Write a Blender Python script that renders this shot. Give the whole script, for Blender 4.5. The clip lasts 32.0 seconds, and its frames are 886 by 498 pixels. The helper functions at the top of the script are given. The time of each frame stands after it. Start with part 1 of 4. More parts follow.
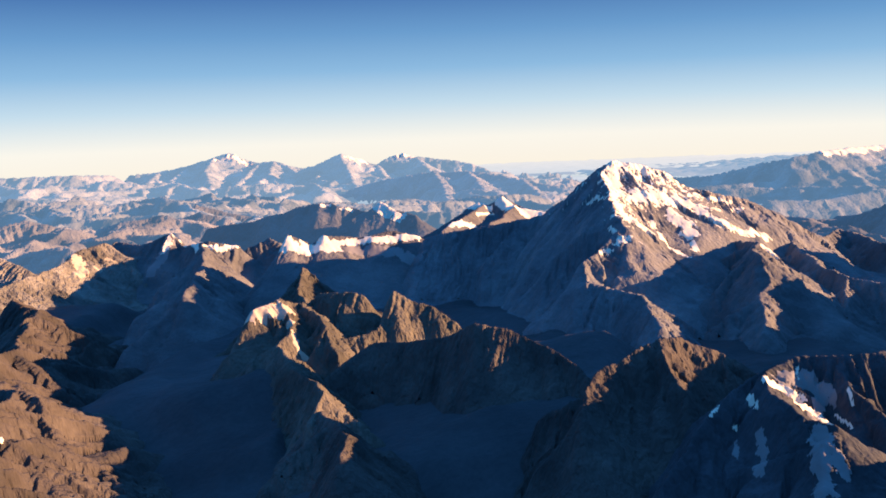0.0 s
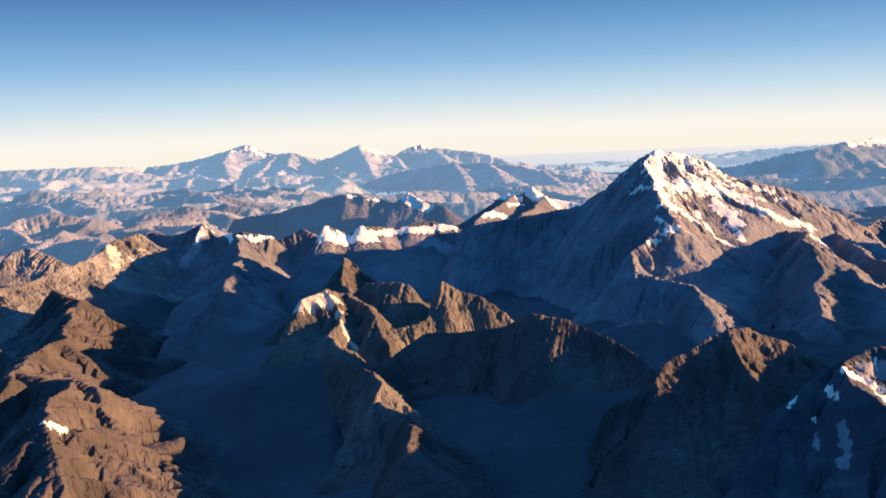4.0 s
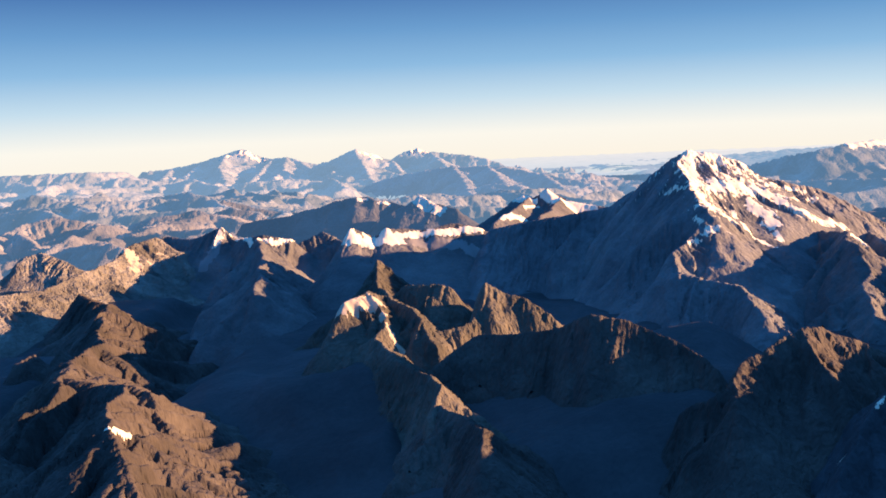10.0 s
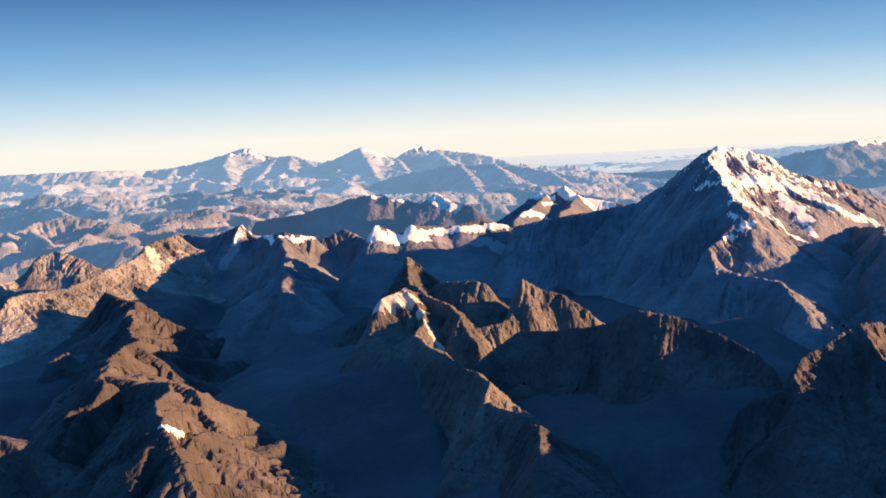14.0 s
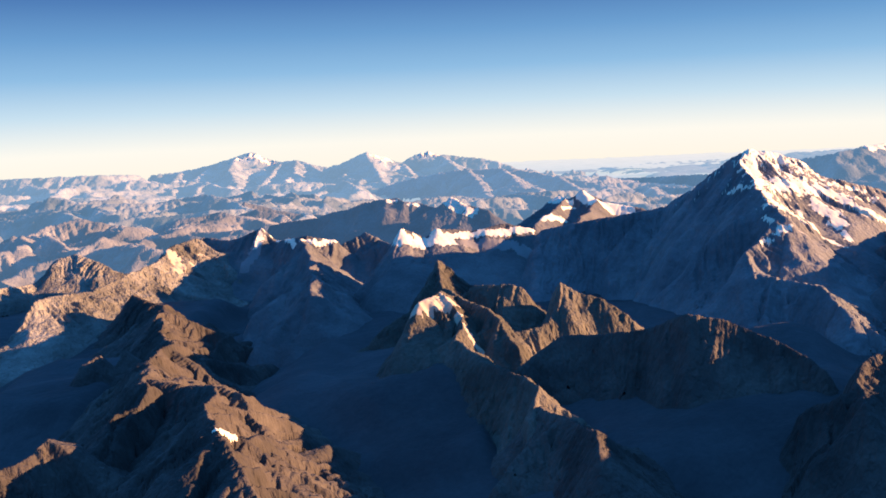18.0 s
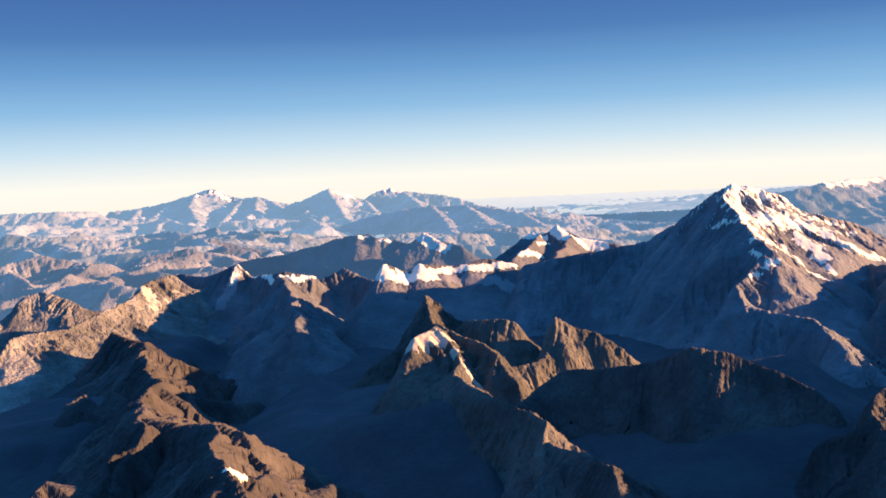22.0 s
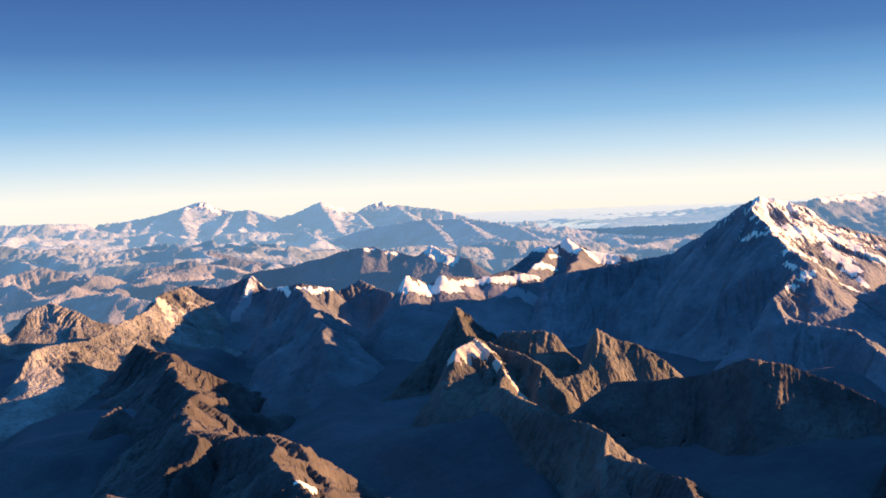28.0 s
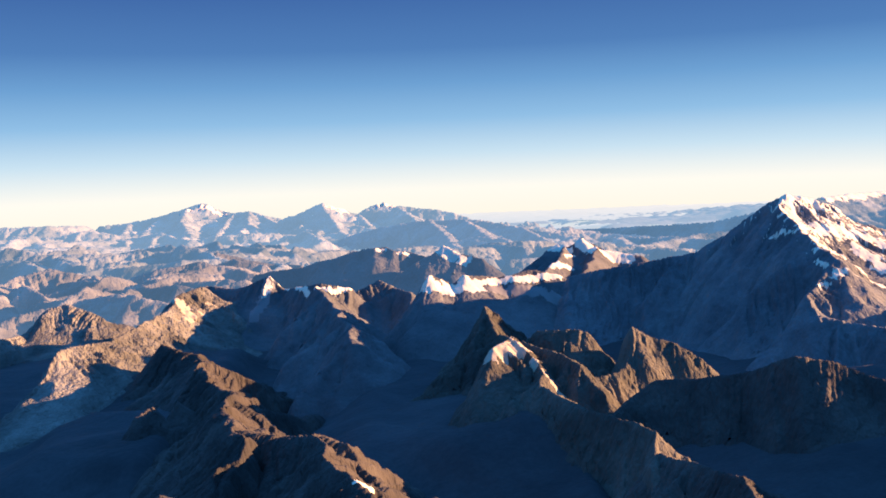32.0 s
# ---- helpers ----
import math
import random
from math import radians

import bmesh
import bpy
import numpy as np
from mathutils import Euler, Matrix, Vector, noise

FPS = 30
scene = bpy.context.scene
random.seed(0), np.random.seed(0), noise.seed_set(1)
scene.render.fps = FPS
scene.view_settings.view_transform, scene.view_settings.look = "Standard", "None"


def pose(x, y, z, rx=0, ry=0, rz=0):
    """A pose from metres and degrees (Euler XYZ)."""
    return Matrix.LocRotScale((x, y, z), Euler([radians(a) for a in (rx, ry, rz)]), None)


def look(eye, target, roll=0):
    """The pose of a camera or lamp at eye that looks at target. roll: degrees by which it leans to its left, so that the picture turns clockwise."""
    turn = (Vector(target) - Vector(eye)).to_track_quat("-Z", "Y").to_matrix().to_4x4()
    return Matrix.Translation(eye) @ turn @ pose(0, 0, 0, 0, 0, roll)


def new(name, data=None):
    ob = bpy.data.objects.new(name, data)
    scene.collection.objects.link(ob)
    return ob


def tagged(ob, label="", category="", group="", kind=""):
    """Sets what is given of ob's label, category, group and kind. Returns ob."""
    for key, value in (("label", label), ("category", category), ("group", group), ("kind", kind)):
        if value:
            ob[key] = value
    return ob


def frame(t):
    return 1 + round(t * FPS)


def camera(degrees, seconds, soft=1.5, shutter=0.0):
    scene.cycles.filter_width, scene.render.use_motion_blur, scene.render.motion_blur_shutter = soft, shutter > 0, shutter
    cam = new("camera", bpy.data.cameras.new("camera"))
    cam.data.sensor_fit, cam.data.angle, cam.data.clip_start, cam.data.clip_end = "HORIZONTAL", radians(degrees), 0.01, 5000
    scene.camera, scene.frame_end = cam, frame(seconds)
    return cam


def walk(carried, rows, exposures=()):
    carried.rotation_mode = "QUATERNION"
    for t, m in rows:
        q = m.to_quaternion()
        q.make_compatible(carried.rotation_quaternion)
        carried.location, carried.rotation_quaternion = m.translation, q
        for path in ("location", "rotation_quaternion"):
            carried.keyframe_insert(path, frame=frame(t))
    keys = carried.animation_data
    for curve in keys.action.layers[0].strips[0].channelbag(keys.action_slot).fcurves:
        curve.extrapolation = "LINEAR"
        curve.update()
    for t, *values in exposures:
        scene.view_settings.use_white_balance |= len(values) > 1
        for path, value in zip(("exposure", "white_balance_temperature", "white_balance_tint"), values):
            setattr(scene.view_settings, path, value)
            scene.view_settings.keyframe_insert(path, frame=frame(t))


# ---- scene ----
cam = camera(49.4, 32.0, soft=1.7)
# The place is a model of a high mountain range at about 1 to 70: z = 0 is sea level, the eye flies along a straight line.
EYE = 124.0
SPAN = (-97.67, 21.0, -4.65)     # the flight from first to last moment
TURNS = [    # seconds, yaw, pitch, roll
    (0.0, -0.00, -7.60, 2.20),
    (0.5, 0.07, -7.73, 2.27),
    (1.0, 0.41, -7.90, 2.35),
    (1.5, 0.70, -7.89, 2.30),
    (2.0, 1.43, -8.22, 2.09),
    (2.5, 0.87, -7.83, 2.07),
    (4.5, 0.80, -8.10, 2.30),
    (5.0, 0.76, -7.87, 2.16),
    (5.5, 0.90, -8.15, 2.14),
    (6.0, 0.97, -8.12, 2.18),
    (6.5, 1.00, -8.11, 2.17),
    (7.0, 0.65, -7.87, 2.25),
    (7.5, 0.03, -7.54, 2.25),
    (8.0, 0.01, -7.60, 2.48),
    (8.5, -0.00, -7.58, 2.53),
    (9.0, 0.14, -7.62, 2.51),
    (9.5, 0.17, -7.79, 2.47),
    (10.0, 0.16, -7.83, 2.49),
    (10.5, 0.13, -7.94, 2.48),
    (11.0, 0.02, -7.86, 2.48),
    (11.5, -0.07, -7.53, 2.47),
    (12.0, -0.01, -7.24, 2.45),
    (12.5, -0.16, -7.16, 2.53),
    (13.0, 0.10, -7.57, 2.54),
    (13.5, 0.10, -7.79, 2.60),
    (14.0, 0.18, -7.92, 2.62),
    (14.5, 0.24, -7.93, 2.64),
    (16.5, 0.10, -7.49, 2.60),
    (17.0, 0.27, -7.57, 2.61),
    (17.5, 0.29, -7.60, 2.54),
    (18.0, 0.26, -7.61, 2.49),
    (18.5, 0.02, -7.55, 2.52),
    (19.0, -0.29, -7.43, 2.42),
    (19.5, -0.82, -7.18, 2.25),
    (20.0, -2.11, -6.31, 2.16),
    (20.5, -3.21, -6.15, 2.40),
    (21.0, -3.00, -6.58, 2.12),
    (21.5, -3.47, -5.65, 2.61),
    (22.0, -2.25, -5.52, 2.36),
    (22.5, -2.49, -5.44, 2.52),
    (23.0, -2.53, -5.29, 2.55),
    (23.5, -2.29, -5.45, 2.51),
    (24.0, -2.42, -5.28, 2.57),
    (24.5, -2.55, -5.24, 2.40),
    (25.0, -2.49, -5.21, 2.43),
    (25.5, -2.71, -5.07, 2.44),
    (27.5, -2.89, -4.72, 2.22),
    (28.0, -3.13, -4.70, 2.09),
    (28.5, -3.01, -4.94, 2.10),
    (29.0, -3.02, -4.91, 2.02),
    (29.5, -3.06, -4.87, 2.01),
    (30.0, -3.09, -4.85, 2.06),
    (30.5, -3.31, -4.72, 2.07),
    (31.0, -3.24, -4.76, 2.13),
    (31.5, -3.67, -4.42, 2.20),
    (32.0, -3.31, -4.64, 2.25),
]
walk(cam, [(t, pose(SPAN[0] * t / 32, SPAN[1] * t / 32, EYE + SPAN[2] * t / 32, 90 + pitch, roll, yaw)) for t, yaw, pitch, roll in TURNS],
     exposures=[(0.0, 2.06), (12.0, 2.08), (20.0, 2.12), (32.0, 2.14)])

# ---- world, sun ----
SUN_ELEVATION, SUN_AHEAD = 12.0, -5.0      # degrees; the sun stands to the right (+x), turned by this towards +y
world = bpy.data.worlds.new("world")
scene.world = world
world.use_nodes = True
tree = world.node_tree
sky = tree.nodes.new("ShaderNodeTexSky")
sky.sky_type, sky.sun_disc = "NISHITA", False
sky.sun_elevation, sky.sun_rotation = radians(SUN_ELEVATION), radians(90 - SUN_AHEAD)
sky.altitude, sky.air_density, sky.dust_density, sky.ozone_density = 7000, 1.0, 3.0, 1.0
tree.nodes["Background"].inputs["Strength"].default_value = 0.357
# thin air: cream haze along the horizon, pale blue over it; unseen overhead, a brighter blue fills the shade
SKY_TONES = ((-0.055, (0.69, 0.62, 0.52)), (-0.018, (0.68, 0.65, 0.585)), (0.018, (0.39, 0.505, 0.585)), (0.054, (0.185, 0.344, 0.52)),
             (0.09, (0.10, 0.234, 0.43)), (0.125, (0.052, 0.140, 0.325)), (0.18, (0.032, 0.092, 0.26)), (0.28, (0.034, 0.175, 0.53)), (0.6, (0.050, 0.275, 0.86)))
# the unseen back sky is set plain blue down to the horizon, tinting the shade
BACK_TONES = ((-0.055, (0.030, 0.14, 0.40)), (0.10, (0.032, 0.17, 0.50)), (0.28, (0.035, 0.20, 0.60)), (0.6, (0.050, 0.275, 0.86)))
place_node, parts_node = tree.nodes.new("ShaderNodeTexCoord"), tree.nodes.new("ShaderNodeSeparateXYZ")
span, blend, turn = tree.nodes.new("ShaderNodeMapRange"), tree.nodes.new("ShaderNodeMix"), tree.nodes.new("ShaderNodeMapRange")
span.inputs["From Min"].default_value, span.inputs["From Max"].default_value = -0.1, 0.7
turn.inputs["From Min"].default_value, turn.inputs["From Max"].default_value = 0.45, 0.85
round_sky = tree.nodes.new("ShaderNodeMix")
round_sky.data_type = "RGBA"
for socket, stops in ((round_sky.inputs[6], BACK_TONES), (round_sky.inputs[7], SKY_TONES)):
    tones = tree.nodes.new("ShaderNodeValToRGB")
    while len(tones.color_ramp.elements) < len(stops):
        tones.color_ramp.elements.new(0.5)
    for element, (rise, colour) in zip(tones.color_ramp.elements, stops):
        element.position, element.color = (rise + 0.1) / 0.8, (*colour, 1)
    tree.links.new(span.outputs[0], tones.inputs[0])
    tree.links.new(tones.outputs[0], socket)
dim = tree.nodes.new("ShaderNodeVectorMath")
dim.operation = "SCALE"
dim.inputs["Scale"].default_value = 0.05
blend.data_type = "RGBA"
blend.inputs[0].default_value = 0.93
tree.links.new(place_node.outputs["Generated"], parts_node.inputs[0])
tree.links.new(parts_node.outputs["Z"], span.inputs["Value"])
tree.links.new(parts_node.outputs["Y"], turn.inputs["Value"])
tree.links.new(turn.outputs[0], round_sky.inputs[0])
tree.links.new(sky.outputs[0], dim.inputs[0])
tree.links.new(dim.outputs[0], blend.inputs[6])
tree.links.new(round_sky.outputs[2], blend.inputs[7])
tree.links.new(blend.outputs[2], tree.nodes["Background"].inputs["Color"])

sun = new("sun", bpy.data.lights.new("sun", "SUN"))
sun.data.energy, sun.data.angle, sun.data.color = 5.0, radians(0.5), (1.0, 0.565, 0.30)
away = Vector((math.cos(radians(SUN_AHEAD)) * math.cos(radians(SUN_ELEVATION)), math.sin(radians(SUN_AHEAD)) * math.cos(radians(SUN_ELEVATION)), math.sin(radians(SUN_ELEVATION))))
sun.matrix_world = look(away * 300 + Vector((0, 0, EYE)), (0, 0, EYE))



# ---- materials ----
def material(name, roughness=0.9):
    m = bpy.data.materials.new(name)
    m.use_nodes = True
    m.node_tree.nodes["Principled BSDF"].inputs["Roughness"].default_value = roughness
    m.node_tree.nodes["Principled BSDF"].inputs["Specular IOR Level"].default_value = 0.2
    return m, m.node_tree, m.node_tree.nodes["Principled BSDF"]


def noise_node(nt, scale, detail=6.0, rough=0.6, stretch=(1, 1, 1), distortion=0.0):
    geo, mul, tex = nt.nodes.new("ShaderNodeNewGeometry"), nt.nodes.new("ShaderNodeVectorMath"), nt.nodes.new("ShaderNodeTexNoise")
    mul.operation = "MULTIPLY"
    mul.inputs[1].default_value = stretch
    tex.inputs["Scale"].default_value, tex.inputs["Detail"].default_value = scale, detail
    tex.inputs["Roughness"].default_value, tex.inputs["Distortion"].default_value = rough, distortion
    nt.links.new(geo.outputs["Position"], mul.inputs[0])
    nt.links.new(mul.outputs[0], tex.inputs["Vector"])
    return tex.outputs["Fac"]


def ramp(nt, fac, *stops):
    node = nt.nodes.new("ShaderNodeValToRGB")
    while len(node.color_ramp.elements) < len(stops):
        node.color_ramp.elements.new(0.5)
    for element, (place, colour) in zip(node.color_ramp.elements, stops):
        element.position, element.color = place, (*colour, 1)
    nt.links.new(fac, node.inputs[0])
    return node.outputs[0]


def mixed(nt, fac, a, b, mode="MIX"):
    node = nt.nodes.new("ShaderNodeMix")
    node.data_type, node.blend_type = "RGBA", mode
    for socket, value in ((node.inputs[0], fac), (node.inputs[6], a), (node.inputs[7], b)):
        if isinstance(value, (int, float)):
            socket.default_value = value
        elif isinstance(value, tuple):
            socket.default_value = (*value, 1)
        else:
            nt.links.new(value, socket)
    return node.outputs[2]


def bump(nt, bsdf, fac, strength, distance, under=None):
    node = nt.nodes.new("ShaderNodeBump")
    node.inputs["Strength"].default_value, node.inputs["Distance"].default_value = strength, distance
    nt.links.new(fac, node.inputs["Height"])
    if under:
        nt.links.new(under, node.inputs["Normal"])
    nt.links.new(node.outputs[0], bsdf.inputs["Normal"])
    return node.outputs[0]


def rock_material(name, dark, mid, light, grain=1.0, haze_glow=0.0, tint=(0.30, 0.49, 0.74), relief=1.0, snow=None, horizon=None):
    """Bare mountain rock: broad patches of colour, beds of strata and grain. Distant rock also emits an even tint that
    stands in for haze.
    """
    m, nt, bsdf = material(name)
    broad = ramp(nt, noise_node(nt, 0.035 / grain, 5, 0.6), (0.36, dark), (0.5, mid), (0.66, light))
    beds = ramp(nt, noise_node(nt, 0.12 / grain, 6, 0.65, (0.7, 0.7, 1.7), 0.8), (0.36, (0.90, 0.89, 0.88)), (0.64, (1.09, 1.08, 1.06)))
    grains = ramp(nt, noise_node(nt, 1.3 / grain, 8, 0.7, (1.0, 1.0, 0.3), 0.3), (0.32, (0.86, 0.85, 0.84)), (0.68, (1.13, 1.12, 1.10)))
    colour = mixed(nt, 1.0, mixed(nt, 1.0, broad, beds, "MULTIPLY"), grains, "MULTIPLY")
    if snow:        # thin snow in the gullies over this height
        geo, parts, height = nt.nodes.new("ShaderNodeNewGeometry"), nt.nodes.new("ShaderNodeSeparateXYZ"), nt.nodes.new("ShaderNodeMapRange")
        nt.links.new(geo.outputs["Position"], parts.inputs[0])
        nt.links.new(parts.outputs["Z"], height.inputs["Value"])
        for socket, value in zip(("From Min", "From Max", "To Min", "To Max"), (*snow, -0.30, 0.06)):
            height.inputs[socket].default_value = value
        side, slant = nt.nodes.new("ShaderNodeSeparateXYZ"), nt.nodes.new("ShaderNodeMapRange")
        nt.links.new(geo.outputs["True Normal"], side.inputs[0])
        nt.links.new(side.outputs["X"], slant.inputs["Value"])
        for socket, value in zip(("From Min", "From Max", "To Min", "To Max"), (-0.25, 0.15, -0.25, 0.0)):
            slant.inputs[socket].default_value = value
        both = nt.nodes.new("ShaderNodeMath")
        nt.links.new(height.outputs[0], both.inputs[0])
        nt.links.new(slant.outputs[0], both.inputs[1])
        streaks, total = noise_node(nt, 0.42, 7, 0.66, (1.0, 0.75, 0.42), 0.9), nt.nodes.new("ShaderNodeMath")
        nt.links.new(streaks, total.inputs[0])
        nt.links.new(both.outputs[0], total.inputs[1])
        colour = mixed(nt, ramp(nt, total.outputs[0], (0.49, (0, 0, 0)), (0.54, (1, 1, 1))), colour, (0.74, 0.64, 0.47))
    nt.links.new(colour, bsdf.inputs["Base Color"])
    ribs = bump(nt, bsdf, noise_node(nt, 0.5 / grain, 2.5, 0.55, (1.0, 1.0, 0.10), 0.3), 1.0, 1.0 * relief * grain)
    bump(nt, bsdf, noise_node(nt, 0.9 / grain, 3, 0.55, (1.0, 1.0, 0.35), 0.4), 0.9, 0.3 * relief * grain, ribs)
    if haze_glow:
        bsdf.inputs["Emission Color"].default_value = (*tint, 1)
        bsdf.inputs["Emission Strength"].default_value = haze_glow
        if horizon:     # the painted haze pales towards the horizon
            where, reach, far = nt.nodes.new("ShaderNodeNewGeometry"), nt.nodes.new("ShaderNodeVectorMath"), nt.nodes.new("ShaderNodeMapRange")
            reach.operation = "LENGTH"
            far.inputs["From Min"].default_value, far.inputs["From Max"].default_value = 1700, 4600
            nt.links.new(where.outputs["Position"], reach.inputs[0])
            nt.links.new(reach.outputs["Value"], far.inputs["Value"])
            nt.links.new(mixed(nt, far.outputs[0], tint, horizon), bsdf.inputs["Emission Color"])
    return m


def snow_material(name, shade):
    m, nt, bsdf = material(name, 0.6)
    colour = ramp(nt, noise_node(nt, 0.12, 6, 0.6), (0.3, tuple(0.86 * c for c in shade)), (0.6, shade))
    nt.links.new(colour, bsdf.inputs["Base Color"])
    bump(nt, bsdf, noise_node(nt, 0.35, 3, 0.5), 0.3, 0.6)
    return m


ROCK_BROWN = rock_material("brown_rock", (0.033, 0.029, 0.025), (0.057, 0.048, 0.041), (0.090, 0.077, 0.064), relief=1.6)
ROCK_TAN = rock_material("tan_rock", (0.047, 0.043, 0.035), (0.076, 0.068, 0.053), (0.122, 0.107, 0.083), relief=1.6)
ROCK_PALE = rock_material("pale_rock", (0.084, 0.078, 0.066), (0.156, 0.143, 0.119), (0.265, 0.244, 0.202), relief=2.3)
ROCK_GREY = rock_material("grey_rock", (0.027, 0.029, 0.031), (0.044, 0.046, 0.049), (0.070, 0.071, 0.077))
ROCK_PEAK = rock_material("peak_rock", (0.078, 0.077, 0.076), (0.106, 0.104, 0.102), (0.142, 0.138, 0.133), relief=0.8)
ROCK_SUMMIT = rock_material("summit_rock", (0.092, 0.094, 0.096), (0.128, 0.128, 0.128), (0.172, 0.168, 0.160), relief=0.9, snow=(58.0, 96.0))
# distant rock: haze is put in as a bluish emission, mostly stronger with distance
ROCK_HAZE = rock_material("range_rock_haze_glow", (0.052, 0.056, 0.053), (0.102, 0.102, 0.092), (0.190, 0.183, 0.160), 2.0, 0.084, (0.26, 0.48, 0.74), 0.8)
ROCK_BLUE_HAZE = rock_material("dark_rock_haze_glow", (0.046, 0.046, 0.047), (0.072, 0.070, 0.069), (0.106, 0.100, 0.096), 2.0, 0.034, (0.20, 0.43, 0.76), 0.6)
ROCK_HILL = rock_material("hill_rock_haze_glow", (0.058, 0.053, 0.049), (0.112, 0.101, 0.090), (0.200, 0.182, 0.155), 1.5, 0.056, (0.24, 0.46, 0.74), 1.0)
ROCK_FAR = rock_material("far_rock_haze_glow", (0.070, 0.068, 0.060), (0.136, 0.127, 0.110), (0.220, 0.202, 0.172), 3.5, 0.132, (0.32, 0.50, 0.70), 0.8)
ROCK_FIN = rock_material("brown_rock_haze_glow", (0.062, 0.059, 0.055), (0.112, 0.104, 0.095), (0.180, 0.165, 0.146), 2.6, 0.112, (0.29, 0.48, 0.72), 0.7)
ROCK_FARTHEST = rock_material("backdrop_haze_glow", (0.036, 0.036, 0.033), (0.046, 0.045, 0.041), (0.058, 0.056, 0.051), 8.0, 0.260, (0.34, 0.47, 0.61), 0.15, horizon=(0.70, 0.69, 0.66))
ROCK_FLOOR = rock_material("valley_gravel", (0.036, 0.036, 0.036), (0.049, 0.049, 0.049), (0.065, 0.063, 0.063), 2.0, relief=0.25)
ROCK_DISTANT = rock_material("distant_rock_haze_glow", (0.040, 0.042, 0.040), (0.054, 0.055, 0.052), (0.070, 0.070, 0.064), 8.0, 0.190, (0.33, 0.49, 0.66), 0.15)
SNOW = snow_material("snow", (0.76, 0.65, 0.47))
# glacier snow in shade: the shade is put into a darker base colour
SHADED_ICE = snow_material("shaded_glacier_ice", (0.190, 0.175, 0.160))
SNOW_PALE = snow_material("cream_snow", (0.43, 0.345, 0.24))
# ---- terrain arithmetic ----
EARTH = 91000.0     # the earth's radius at this model's scale, about 1 to 70


def hash2(i, j, seed):
    h = (i * 374761393 + j * 668265263 + seed * 974634777) & 0xFFFFFFFF
    h = ((h ^ (h >> 13)) * 1274126177) & 0xFFFFFFFF
    return (h ^ (h >> 16)) & 0xFFFFFFFF


def grad(x, y, seed=0):
    """Gradient noise of arrays, about -1 to 1."""
    xi, yi = np.floor(x), np.floor(y)
    fx, fy = x - xi, y - yi
    xi, yi = xi.astype(np.int64), yi.astype(np.int64)
    u, v = fx * fx * fx * (fx * (fx * 6 - 15) + 10), fy * fy * fy * (fy * (fy * 6 - 15) + 10)

    def corner(i, j):
        a = hash2(xi + i, yi + j, seed) * (2 * math.pi / 4294967296.0)
        return np.cos(a) * (fx - i) + np.sin(a) * (fy - j)

    n0 = corner(0, 0) * (1 - u) + corner(1, 0) * u
    n1 = corner(0, 1) * (1 - u) + corner(1, 1) * u
    return 1.5 * (n0 * (1 - v) + n1 * v)


def fbm(x, y, octaves=4, seed=0, gain=0.5):
    total, amp = 0.0, 1.0
    for k in range(octaves):
        total = total + amp * grad(x * 2.03 ** k + 17.3 * k, y * 2.03 ** k - 9.1 * k, seed + k)
        amp *= gain
    return total


def ridged(x, y, octaves=4, seed=0, gain=0.5):
    """Ridged noise, 0 in the gullies to about 1 on the crests; each octave follows the one before."""
    total, amp, weight, norm = 0.0, 1.0, 1.0, 0.0
    for k in range(octaves):
        n = 1 - np.abs(grad(x * 2.1 ** k + 31.7 * k, y * 2.1 ** k + 11.3 * k, seed + k))
        n = n * n * weight
        weight = np.clip(n * 1.6, 0, 1)
        total, norm, amp = total + amp * n, norm + amp, amp * gain
    return total / norm


def smooth(a, b, x):
    t = np.clip((x - a) / (b - a), 0, 1)
    return t * t * (3 - 2 * t)


def floor_height(x, y):
    """The valley floors: a high basin that falls off towards the far lowland, bent by the earth."""
    r = np.hypot(x, y)
    z = 31.0 - 22.0 * smooth(560, 1000, y + 0.25 * np.abs(x)) - 12 * smooth(1100, 2300, y)
    z = z + 6 * smooth(40, 190, x) * (1 - smooth(300, 700, y)) - 5 * smooth(-60, -200, x) * (1 - smooth(380, 600, y))
    # the middle basin is tilted west, so that the low sun only grazes it
    z = z + 7 * np.clip((x + 45) / 90, 0, 1) * smooth(195, 250, y) * (1 - smooth(400, 470, y))
    # the floor between the low ridges is raised, more to the east, to hide shaded flanks from the camera
    bench = np.clip(0.098 * (x + 60) + 4, 0, 14) * smooth(-85, -50, x) * (1 - smooth(40, 75, x))
    z = z + bench * smooth(190, 225, y) * (1 - smooth(285, 330, y))
    # valleys filled to hide their flanks from the camera: west of the tan mountain and under the peak, below the dark
    # ridges, and beyond the long brown ridge
    z = z + 8 * smooth(-135, -105, x) * (1 - smooth(45, 70, x)) * smooth(262, 300, y) * (1 - smooth(440, 500, y))
    z = z + 6 * smooth(-105, -75, x) * (1 - smooth(-50, -42, x)) * smooth(235, 255, y) * (1 - smooth(290, 320, y))
    z = z + 8 * smooth(50, 80, x) * (1 - smooth(110, 140, x)) * smooth(215, 240, y) * (1 - smooth(310, 350, y))
    z = z + 12 * smooth(-235, -205, x) * (1 - smooth(-175, -160, x)) * smooth(270, 310, y) * (1 - smooth(480, 530, y))
    return z - r * r / (2 * EARTH)


def ground_height(x, y):
    z = floor_height(x, y)
    r = np.hypot(x, y)
    return z + 3.0 * fbm(x / 90, y / 90, 4, 5) + 4.0 * (ridged(x / 60, y / 60, 4, 9) - 0.5) * smooth(5000, 2500, r) - 8 * smooth(500, 640, r) - 10 * smooth(1500, 2000, r)


